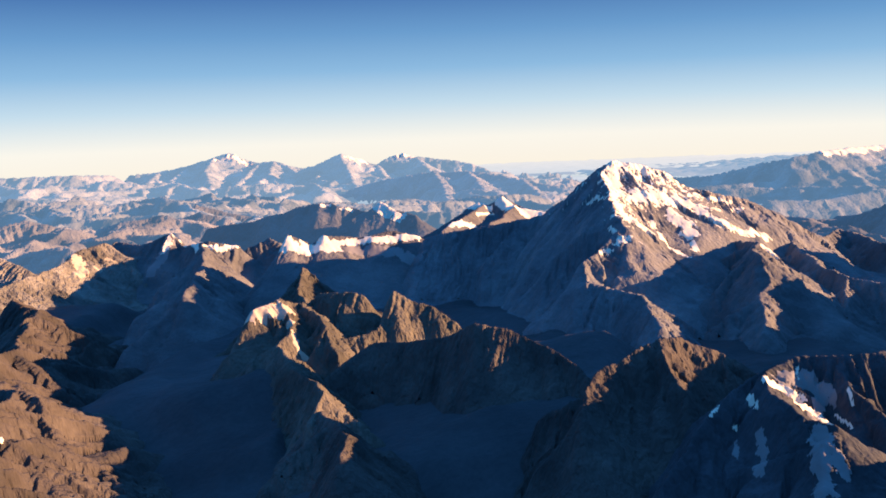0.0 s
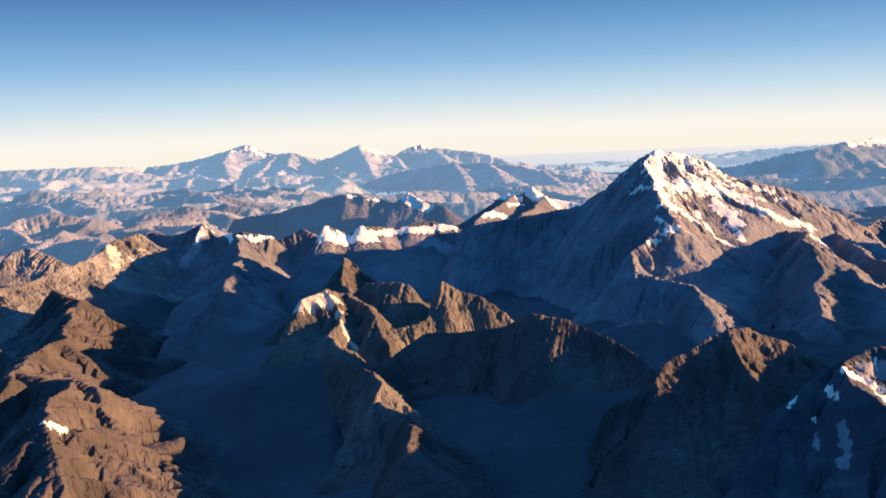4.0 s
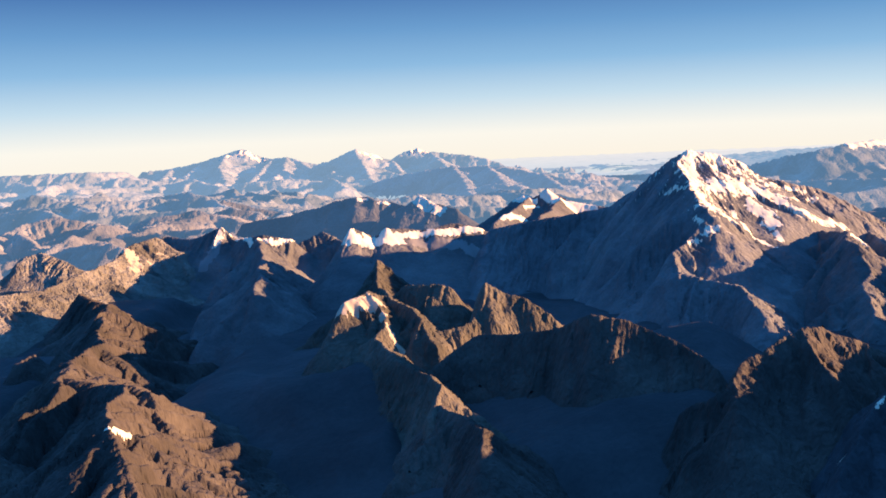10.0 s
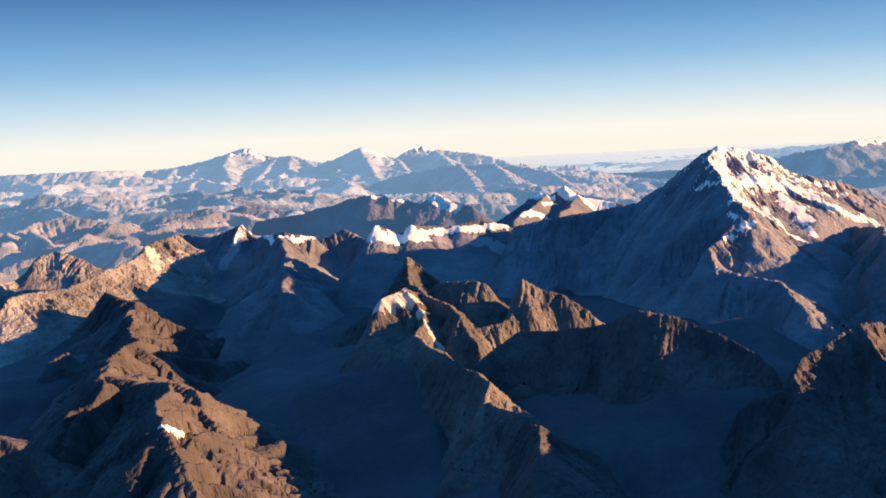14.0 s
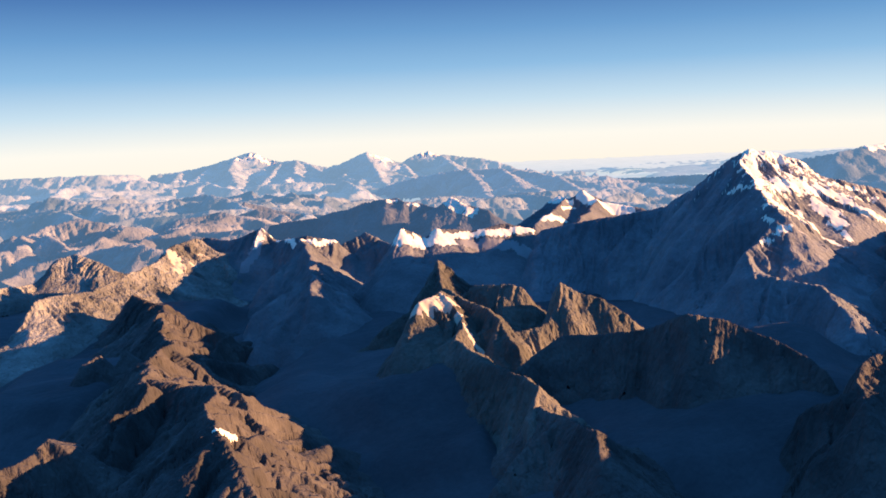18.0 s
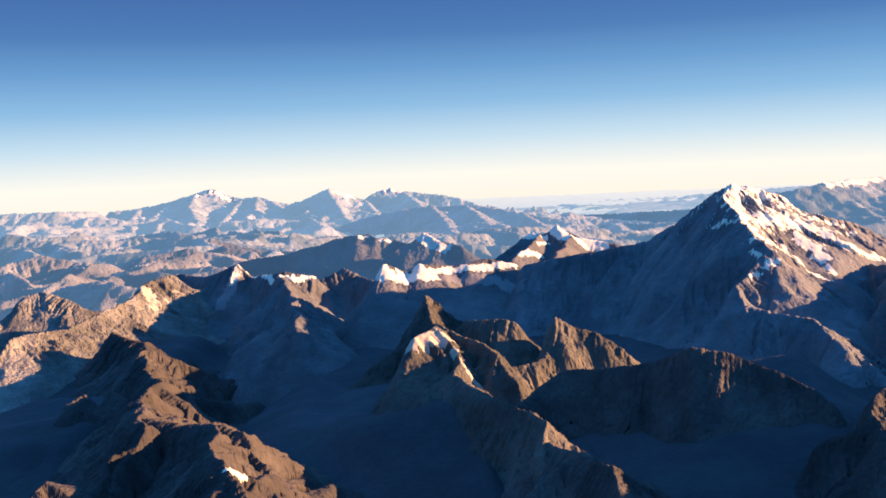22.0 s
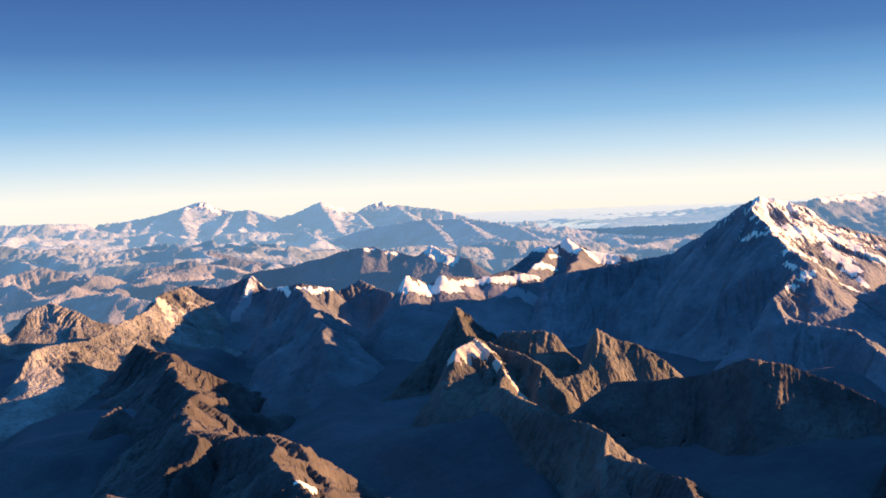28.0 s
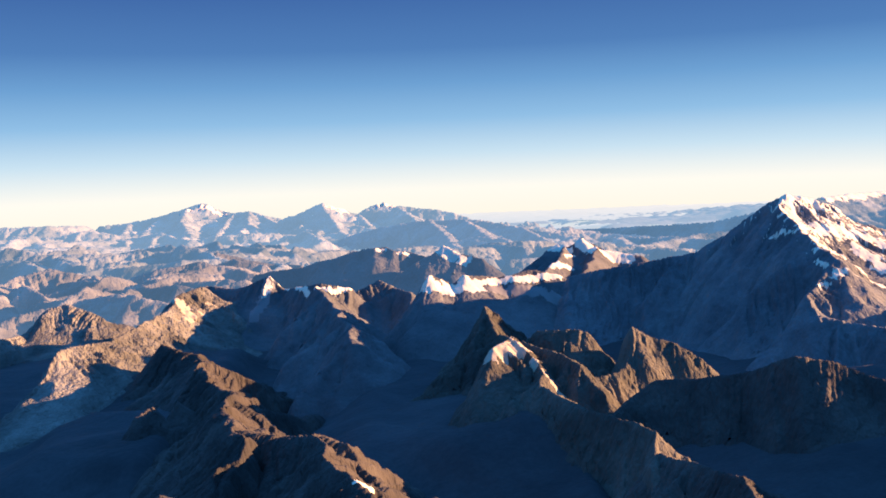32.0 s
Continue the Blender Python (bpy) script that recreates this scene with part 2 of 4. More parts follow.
def along(crests, x, y, slope, sunny=1.0):
    """For each place: height, distance, length along and number of the crest that stands highest there; flanks turned
    from the sun are made steeper, to lie in shade.
    """
    best = np.full(x.shape, -1e9)
    dist, run, which = np.zeros(x.shape), np.zeros(x.shape), np.zeros(x.shape, dtype=int)
    for k, points in enumerate(crests):
        start = 97.0 * k
        for (x0, y0, z0), (x1, y1, z1) in zip(points, points[1:]):
            dx, dy = x1 - x0, y1 - y0
            length = math.hypot(dx, dy)
            t = np.clip(((x - x0) * dx + (y - y0) * dy) / (length * length), 0, 1)
            d = np.hypot(x - x0 - t * dx, y - y0 - t * dy)
            z = z0 + t * (z1 - z0)
            sunward = (0.95 * (x - x0 - t * dx) - 0.3 * (y - y0 - t * dy)) / (d + 0.5)
            h = z - slope * (1 + 0.6 * smooth(0.1, -0.6, sunward) + (sunny - 1) * smooth(0.1, 0.6, sunward)) * d / (1 + d / 170.0)
            better = h > best
            best = np.where(better, h, best)
            dist, run = np.where(better, d, dist), np.where(better, start + t * length, run)
            which = np.where(better, k, which)
            start += length
    return best, dist, run, which


def mountain_height(crests, x, y, slope=0.75, size=1.0, seed=0, rough=1.0, sunny=1.0, flank_relief=0.35):
    """The height of a mountain whose crests run through the points, and which crest each place belongs to: concave flanks, cut by gullies."""
    wx = x + size * (2.2 * fbm(x / 22, y / 22, 2, seed + 3) + 0.6 * fbm(x / 5, y / 5, 3, seed + 13))
    wy = y + size * (2.2 * fbm(x / 22, y / 22, 2, seed + 7) + 0.6 * fbm(x / 5, y / 5, 3, seed + 17))
    steep = slope * (1 + 0.2 * fbm(x / 40, y / 40, 2, seed + 23))
    base, d, s, which = along(crests, wx, wy, steep, sunny)
    z = 0.0
    away, close = 1 - np.exp(-d / (8.0 * size)), 1 - np.exp(-d / (2.5 * size))
    z = z + size * away * 4.2 * (ridged(s / (10.0 * size), d / (60.0 * size), 2, seed + 31) - 0.6)
    z = z + size * close * 4.6 * (ridged(s / (3.6 * size), d / (40.0 * size), 4, seed + 35, 0.66) - 0.5)
    z = z + size * (0.15 + away) * 3.8 * (ridged(x / (17 * size), y / (17 * size), 4, seed + 41, 0.5) - 0.45)
    z = z + size * (0.3 + 0.7 * close) * 0.8 * (ridged(x / (5.5 * size), y / (5.5 * size), 4, seed + 61, 0.6) - 0.45)
    z = z + size * (0.3 + close) * 1.5 * (ridged(s / (1.9 * size), d / (22 * size), 2, seed + 51) - 0.5)
    calm = rough * (flank_relief + (1 - flank_relief) * np.exp(-d / (15.0 * size)))      # relief fades away from the crests, so that shaded flanks look plain
    return base + calm * z, which, d


def spurs(points, seed, gap=17.0, fall=0.5, length=30.0):
    """Side spurs that leave a crest by turns to either side and fall away from it."""
    rng = random.Random(seed)
    made, due, side = [], gap * 0.6, 1 if rng.random() < 0.5 else -1
    for (x0, y0, z0), (x1, y1, z1) in zip(points, points[1:]):
        step = math.hypot(x1 - x0, y1 - y0)
        while due < step:
            t = due / step
            x, y, z = x0 + t * (x1 - x0), y0 + t * (y1 - y0), z0 + t * (z1 - z0)
            angle = math.atan2(y1 - y0, x1 - x0) + side * radians(rng.uniform(55, 95))
            line = [(x, y, z - 0.4)]
            for k in range(3):
                angle += radians(rng.uniform(-22, 22))
                run = length / 3 * rng.uniform(0.8, 1.25)
                x, y, z = x + run * math.cos(angle), y + run * math.sin(angle), z - run * fall * rng.uniform(0.9, 1.3)
                line.append((x, y, z))
            made.append(line)
            side = -side
            due += gap * rng.uniform(0.7, 1.4)
        due -= step
    return made


def range_crests(box, count, tops, length, seed):
    """The crests of a block of far mountains, drawn at random inside the box: (x, y, height) lines that fall off to its edge."""
    rng = random.Random(seed)
    x0, y0, x1, y1 = box
    made = []
    for k in range(count):
        x, y = x0 + (x1 - x0) * rng.uniform(0.1, 0.9), y0 + (y1 - y0) * rng.uniform(0.1, 0.9)
        angle, line = rng.uniform(0, 2 * math.pi), []
        high = tops * rng.uniform(0.55, 1.0)
        for j in range(5):
            u, v = abs(2 * x - x0 - x1) / (x1 - x0), abs(2 * y - y0 - y1) / (y1 - y0)
            edge = max(0.15, min(1.0, 1.9 * (1.05 - max(u, v))))
            line.append((x, y, float(floor_height(np.float64(x), np.float64(y))) + edge * high * rng.uniform(0.7, 1.0) * (1.0 - 0.12 * abs(j - 2))))
            angle += rng.uniform(-0.6, 0.6)
            x, y = x + length / 4 * math.cos(angle), y + length / 4 * math.sin(angle)
        made.append(line)
    return made

# ---- crests of the mountains: (x, y, height) ----
CRESTS = {}
CRESTS.setdefault("peak", []).append(("arete", [(75.4, 432, 103), (69.2, 424, 98.8), (67.9, 400, 89.6), (67.4, 370, 80.6), (57.7, 362, 73.7), (50.5, 354, 69.7), (51.5, 346, 64), (59.9, 339, 62)]))
CRESTS.setdefault("peak", []).append(("spur", [(59.9, 339, 62), (65.9, 326, 61.5), (67.6, 312, 57.3), (72.7, 306, 52.8), (74.9, 300, 50.3)]))
CRESTS.setdefault("peak", []).append(("skyline_ridge", [(75.4, 432, 103.3), (80, 434, 102.8), (92.4, 438, 99.6), (99.3, 440, 97.4), (105.4, 443, 93), (112.8, 446, 88.8), (121.5, 449, 86.6), (136, 454, 83.6), (148, 459, 78.8), (158, 464, 74.2), (168.7, 469, 69.5), (182, 474, 61)]))
CRESTS.setdefault("peak", []).append(("shoulder", [(75.4, 432, 103), (69.6, 436, 100), (60.5, 445, 91.5), (56.4, 455, 85.1), (46.5, 465, 77), (30.6, 475, 72.7), (11, 480, 70.1), (-9.1, 484, 65.8)]))
CRESTS.setdefault("peak", []).append(("buttress", [(102.4, 440, 93.4), (102.6, 425, 81.3), (103.7, 405, 71), (102.1, 390, 64.7)]))
CRESTS.setdefault("peak", []).append(("buttress", [(75.4, 432, 103), (78.9, 418, 90.2), (81.3, 395, 77.8), (78.7, 372, 69.3)]))
CRESTS.setdefault("east", []).append(("ridge", [(126.1, 420, 67.1), (118.8, 370, 72.5), (110.5, 341, 71.4), (110.5, 330, 64), (102.4, 313, 59.6), (98.8, 300, 54.9)]))
CRESTS.setdefault("east", []).append(("ridge", [(166.1, 470, 63.6), (153.5, 420, 62.3), (151.8, 390, 59.8), (155.1, 370, 57.8), (144.8, 350, 52.9), (139.7, 340, 48.8), (144.4, 325, 42.8)]))
CRESTS.setdefault("east", []).append(("ridge", [(155.1, 370, 57.8), (165.5, 360, 56.8), (180.9, 360, 58.4), (203.4, 370, 58.1)]))
CRESTS.setdefault("east", []).append(("ridge", [(181, 480, 56.1), (214.5, 520, 57.5), (218, 480, 54.7), (230.7, 460, 54)]))
CRESTS.setdefault("tan", []).append(("ridge", [(-60.3, 400, 65), (-60.1, 374, 58.1), (-51.9, 350, 58.4), (-58.6, 332, 64.5), (-68.4, 321, 62.7)]))
CRESTS.setdefault("tan", []).append(("ridge", [(-58.6, 332, 64.5), (-54, 316, 58.3), (-55.6, 300, 55), (-47.4, 283, 52.9), (-40, 262, 53.7), (-33.8, 250, 54), (-35.7, 244, 49.6)]))
CRESTS.setdefault("tan", []).append(("ridge", [(-51.9, 350, 58.4), (-47, 350, 62.4), (-35.8, 347, 63.6), (-31.7, 346, 62.6)]))
CRESTS.setdefault("tan", []).append(("ridge", [(-51.7, 345, 60.4), (-45.2, 322, 59.6), (-41.3, 310, 58.1), (-36.1, 298, 51.8)]))
CRESTS.setdefault("tan", []).append(("ridge", [(-37.2, 312, 53.7), (-27.3, 318, 53.9), (-20.8, 325, 58.1), (-18.2, 331, 65.8), (-11, 329, 61.9), (-5.2, 327, 59.6), (3.5, 323, 53.2)]))
CRESTS.setdefault("tan", []).append(("spur", [(-59.5, 400, 64.8), (-64, 388, 60), (-69, 372, 53)]))
CRESTS.setdefault("mid", []).append(("ridge", [(-39, 286, 47.8), (-32.9, 288, 52), (-23.6, 288, 57.5), (-13.3, 282, 58.8), (-2.2, 276, 61.2), (2.7, 270, 64.8), (7.5, 264, 67.6), (15.9, 261, 66), (20.4, 259, 64.3), (26.8, 254, 61.8), (32.6, 247, 58.1), (34.2, 243, 56.7)]))
CRESTS.setdefault("crag", []).append(("ridge", [(27.7, 204, 60.3), (31.7, 212, 62.3), (36.8, 219, 65.5), (44.1, 222, 68.8), (49.4, 225, 70.7), (54.6, 227, 70.2), (63, 228, 66.4), (69.6, 226, 62.4), (72.7, 222, 60.6)]))
CRESTS.setdefault("crag", []).append(("buttress", [(49.4, 225, 70.7), (48.7, 216, 67.2), (51.6, 207, 62.9)]))
CRESTS.setdefault("glacier", []).append(("ridge", [(39.4, 178, 51.5), (50.2, 190, 59.5), (61, 199, 66.1), (70.8, 203, 69.9), (75.4, 204, 70.5), (81.7, 200, 71.2), (92.3, 200, 71.8), (110.7, 205, 72.6), (129.1, 205, 73.8)]))
CRESTS.setdefault("glacier", []).append(("ridge", [(80.5, 200, 70), (81, 191, 66.4), (84.3, 184, 63.1), (88.3, 174, 60)]))
CRESTS.setdefault("glacier", []).append(("ridge", [(70.8, 203, 69.9), (65.7, 195, 68.5), (65.4, 185, 67.3), (67, 178, 65.3), (70.7, 173, 65.2), (66.4, 168, 61.9)]))
CRESTS.setdefault("islet", []).append(("ridge", [(-35.7, 244, 49.6), (-28.3, 228, 50.5), (-24.9, 218, 52), (-25.5, 208, 50.6)]))
CRESTS.setdefault("left", []).append(("ridge", [(-190.9, 418, 52.6), (-175.9, 404, 50.2), (-164.4, 362, 49.3), (-149.8, 325, 51.8), (-145.7, 285, 54.9), (-134.8, 252, 56.7)]))
CRESTS.setdefault("left", []).append(("spur", [(-170, 385, 50.9), (-158.3, 389, 45.5), (-147.5, 394, 38.3), (-139, 397, 30.2)]))
CRESTS.setdefault("left", []).append(("ridge", [(-134.8, 252, 56.7), (-135.1, 244, 53.7), (-138.6, 240, 53.4)]))
CRESTS.setdefault("left", []).append(("ridge", [(-140, 268, 55.2), (-126.9, 258, 54.6), (-117.7, 254, 56.2), (-110.3, 249, 55), (-104, 240, 49.9), (-98.7, 236, 45.6), (-93.7, 232, 42.9), (-84.3, 225, 40), (-73.7, 218, 35.6)]))
CRESTS.setdefault("left", []).append(("ridge", [(-117.7, 254, 56.2), (-114.1, 230, 57.9), (-106.9, 207, 58.9), (-99.6, 196, 54.8), (-95, 188, 51.9)]))
for rib in ([(-115, 235, 57.2), (-106.5, 244.5, 52)], [(-112, 224, 58), (-99, 237.5, 46)], [(-108, 211, 58.5), (-89, 229, 42)],
            [(-103, 202, 56.5), (-84, 219, 41)], [(-97, 192, 53), (-73, 214, 36)]):
    CRESTS.setdefault("left", []).append(("rib", rib))
CRESTS.setdefault("nearleft", []).append(("ridge", [(-147.6, 222, 53.6), (-150.2, 217, 51.6), (-153, 212, 50.9), (-159.3, 205, 51.6)]))
CRESTS.setdefault("islands", []).append(("ridge", [(-181.1, 326, 45.6), (-178.7, 330, 46.4), (-177, 332, 47.4)]))
CRESTS.setdefault("islands", []).append(("ridge", [(-169.9, 333, 45.3), (-169.1, 336, 47.7)]))
CRESTS.setdefault("west", []).append(("ridge", [(-247.5, 370, 25.9), (-241.6, 398, 37.8), (-234.1, 416, 52.5), (-226.6, 434, 52), (-224.7, 455, 49.5), (-218.2, 488, 51.7), (-214.2, 520, 52.4), (-214.9, 559, 57.3), (-205.1, 575, 58.8), (-182.5, 560, 42)]))
CRESTS.setdefault("west", []).append(("ridge", [(-341.8, 600, 29.5), (-330.6, 630, 27.4), (-323.5, 640, 32.6), (-316.9, 645, 41.5), (-308.5, 650, 43.3), (-280.8, 640, 34.4)]))
CRESTS.setdefault("snowleft", []).append(("ridge", [(-208.6, 600, 56.4), (-189.1, 590, 55.1), (-168.7, 584, 62.1), (-159.8, 578, 54.6), (-134.8, 545, 60.9), (-121.1, 548, 57.4)]))
CRESTS.setdefault("snowleft", []).append(("spur", [(-138, 545, 60.1), (-124.8, 480, 54.7), (-116.2, 425, 55), (-113.9, 410, 52.6)]))
CRESTS.setdefault("snowleft", []).append(("ridge", [(-117.8, 560, 54.1), (-104.9, 565, 59.5), (-96.6, 560, 55.5), (-87.6, 540, 53.8)]))
CRESTS.setdefault("snowband", []).append(("ridge", [(-83.7, 470, 62.7), (-79.5, 478, 70.3), (-68.9, 482, 64.7), (-61.7, 484, 68.9), (-45, 488, 66.6), (-27.6, 493, 69.3), (-15, 492, 66.3), (-4.1, 490, 60.9)]))
CRESTS.setdefault("snowcol", []).append(("ridge", [(-18.5, 670, 43.1), (-6.1, 690, 47.2), (4.7, 705, 52.2), (16.4, 712, 58.6), (24.2, 715, 63.1), (32.4, 715, 60.3), (37.9, 715, 63.4), (43, 715, 67.4), (50.9, 712, 61.1), (60.4, 705, 56.8), (72, 700, 55.2), (81, 695, 53.7)]))
CRESTS.setdefault("snowcol", []).append(("spur", [(28.3, 715, 61.7), (12, 640, 60), (3.7, 620, 58.6), (-3.3, 610, 54.8)]))
CRESTS.setdefault("snowcol", []).append(("spur", [(50.9, 712, 61.1), (37.9, 660, 56.7), (27.9, 630, 55.9), (20.9, 610, 52.5)]))
CRESTS.setdefault("snowpeak", []).append(("ridge", [(-89, 790, 41.2), (-65.8, 798, 52.7), (-55.2, 800, 59.2), (-41.9, 790, 52.5), (-23.1, 780, 48.1)]))
CRESTS.setdefault("snowpeak", []).append(("ridge", [(-217.5, 868, 35.3), (-194.7, 858, 39.6), (-175.8, 866, 40.1), (-157.8, 852, 46.5), (-146.1, 858, 47), (-131.6, 846, 53.1), (-121.3, 852, 54.7), (-111.1, 842, 56.1), (-102.6, 846, 56.5), (-95.8, 836, 53.6), (-81.3, 838, 51.9), (-68.5, 826, 48.6)]))
# unseen ridge beside the view, its heights tuned to cast the valley shadows
CRESTS.setdefault("wall", []).append(("ridge", [(120, -260, 72), (104, -150, 86), (92, -60, 92), (86, 10, 94), (84, 70, 90), (86, 110, 82), (93.5, 138, 74)]))
CRESTS.setdefault("wall", []).append(("ridge", [(93.5, 138, 74), (102.7, 158, 69), (107.3, 168, 65), (111, 176, 64.5), (113.7, 182, 66.5), (116.5, 188, 69), (120.2, 196, 76), (122.9, 202, 77.5), (126.6, 210, 78.5), (130.3, 218, 79), (132.1, 222, 80), (136.7, 232, 81.5), (141.8, 243, 82), (144.1, 248, 83), (145.5, 251, 94), (146.4, 253, 99), (155.1, 272, 98), (157.4, 277, 89), (160.6, 284, 86), (162.9, 289, 74)]))
CRESTS.setdefault("wall", []).append(("ridge", [(162.9, 289, 74), (164.8, 293, 67.5), (168.9, 302, 67.5), (172.6, 310, 71), (176.3, 318, 77), (182.7, 332, 77), (186.4, 340, 68), (190.5, 349, 62), (199.7, 369, 62.4), (206.2, 383, 70), (210.3, 392, 70.5), (218.1, 409, 77), (227.3, 429, 73), (236.5, 449, 65.4)]))
SEEDS = {name: k + 1 for k, name in enumerate(CRESTS)}


# ---- building ----
def mesh_part(name, verts, quads, mat, parent=None, label="", smooth_shade=True):
    me = bpy.data.meshes.new(name)
    me.vertices.add(len(verts))
    me.vertices.foreach_set("co", np.ascontiguousarray(verts, dtype=np.float32).ravel())
    me.loops.add(4 * len(quads))
    me.loops.foreach_set("vertex_index", np.ascontiguousarray(quads, dtype=np.int32).ravel())
    me.polygons.add(len(quads))
    me.polygons.foreach_set("loop_start", np.arange(0, 4 * len(quads), 4, dtype=np.int32))
    me.update(calc_edges=True)
    me.polygons.foreach_set("use_smooth", np.full(len(quads), smooth_shade))
    me.materials.append(mat)
    ob = new(name, me)
    if parent:
        ob.parent = parent
    if label:
        tagged(ob, label)
    return ob


def lattice(nx, ny):
    i = np.arange((nx - 1) * (ny - 1))
    a = (i // (nx - 1)) * nx + i % (nx - 1)
    return np.stack([a, a + 1, a + nx + 1, a + nx], 1)


def used_only(verts, quads):
    keep, inverse = np.unique(quads, return_inverse=True)
    return verts[keep], inverse.reshape(quads.shape)


def islands(quads):
    """A number for each square: squares that hang together have the same."""
    keep, q = np.unique(quads, return_inverse=True)
    q = q.reshape(quads.shape)
    label = np.arange(len(keep))
    while True:
        low = label[q].min(1)
        fresh = label.copy()
        np.minimum.at(fresh, q.ravel(), np.repeat(low, 4))
        fresh = fresh[fresh]
        if (fresh == label).all():
            return label[q[:, 0]]
        label = fresh


def thing(name, label, category, group=""):
    return tagged(new(name), label, category, group)


SURFACES = {}


def mountain(name, label, key, mat, slope=0.9, size=1.0, cell=None, gap=17.0, fall=0.6, length=26.0, cut=9.0, fine=15.0, rough=1.0, sunny=1.0):
    """A mountain of several ridges and side spurs that run into one another; each ridge and spur is a part of its own."""
    top = thing(name, label, "mountain")
    lines = list(CRESTS[key])
    for k, (part_name, points) in enumerate(CRESTS[key]):
        lines += [("spur", spur) for spur in spurs(points, 50 * SEEDS[key] + k, gap, fall, length)]
    crests = [points for part_name, points in lines]
    xs, ys, zs = zip(*[p for points in crests for p in points])
    reach = min(90.0, (max(zs) - 31.0) * 1.45 + 8)
    step = cell or max(1.05, min(ys) * 0.0048)
    x0, y0, x1, y1 = min(xs) - reach, min(ys) - reach, max(xs) + reach, max(ys) + reach
    nx, ny = int((x1 - x0) / step) + 2, int((y1 - y0) / step) + 2
    gx, gy = np.linspace(x0, x1, nx), np.linspace(y0, y1, ny)
    x, y = [a.ravel() for a in np.meshgrid(gx, gy)]
    z, which, d = mountain_height(crests, x, y, slope, size, 100 * SEEDS[key], rough, sunny)
    quads = lattice(nx, ny)
    quads = quads[(z > floor_height(x, y) - cut)[quads].any(1)]
    # squares near a crest that the sun reaches are cut three by three
    main = along([points for part_name, points in CRESTS[key]], x, y, 1.0)[1]
    close = (main[quads].min(1) < fine) & (z[quads].max(1) > floor_height(x, y)[quads].min(1) + 3)
    verts, coarse = np.stack([x, y, z], 1), quads[~close | (main[quads].max(1) > fine - 0.4 * step)]
    corner = verts[quads[close][:, 0]]
    sx, sy = (gx[1] - gx[0]) / 3, (gy[1] - gy[0]) / 3
    i, j = np.round((corner[:, 0] - x0) / sx).astype(np.int64), np.round((corner[:, 1] - y0) / sy).astype(np.int64)
    wide = 3 * nx + 4
    small = np.concatenate([np.stack([(j + b) * wide + i + a, (j + b) * wide + i + a + 1, (j + b + 1) * wide + i + a + 1, (j + b + 1) * wide + i + a], 1)
                            for a in range(3) for b in range(3)]) if len(corner) else np.zeros((0, 4), dtype=np.int64)
    keep, small = np.unique(small, return_inverse=True)
    small = small.reshape(-1, 4) + len(verts)
    fx, fy = x0 + (keep % wide) * sx, y0 + (keep // wide) * sy
    fz, fwhich, fd = mountain_height(crests, fx, fy, slope, size, 100 * SEEDS[key], rough, sunny)
    verts = np.concatenate([verts, np.stack([fx, fy, fz], 1)])
    quads = np.concatenate([coarse, small])
    owner = np.concatenate([which, fwhich])[quads[:, 0]]
    SURFACES[key] = (top, verts, quads)
    # stray scraps of a flank join the ridge that surrounds them
    piece = np.zeros(len(quads), dtype=np.int64)
    for k in range(len(lines)):
        mine = np.nonzero(owner == k)[0]
        if len(mine):
            piece[mine] = islands(quads[mine]) + 10000000 * k
    names, inverse, sizes = np.unique(piece, return_inverse=True, return_counts=True)
    for turn in range(6):
        small = sizes[inverse] < 260
        at_vertex = np.full(len(verts), -1)
        at_vertex[quads[~small].ravel()] = np.repeat(inverse[~small], 4)
        new_home = at_vertex[quads].max(1)
        inverse = np.where(small & (new_home >= 0), new_home, inverse)
        sizes = np.bincount(inverse, minlength=len(names))
    for k in np.unique(inverse):
        mine = quads[inverse == k]
        apart = islands(mine)
        for n in np.unique(apart):
            mesh_part(lines[int(names[k] // 10000000)][0], *used_only(verts, mine[apart == n]), mat, top)
    return top


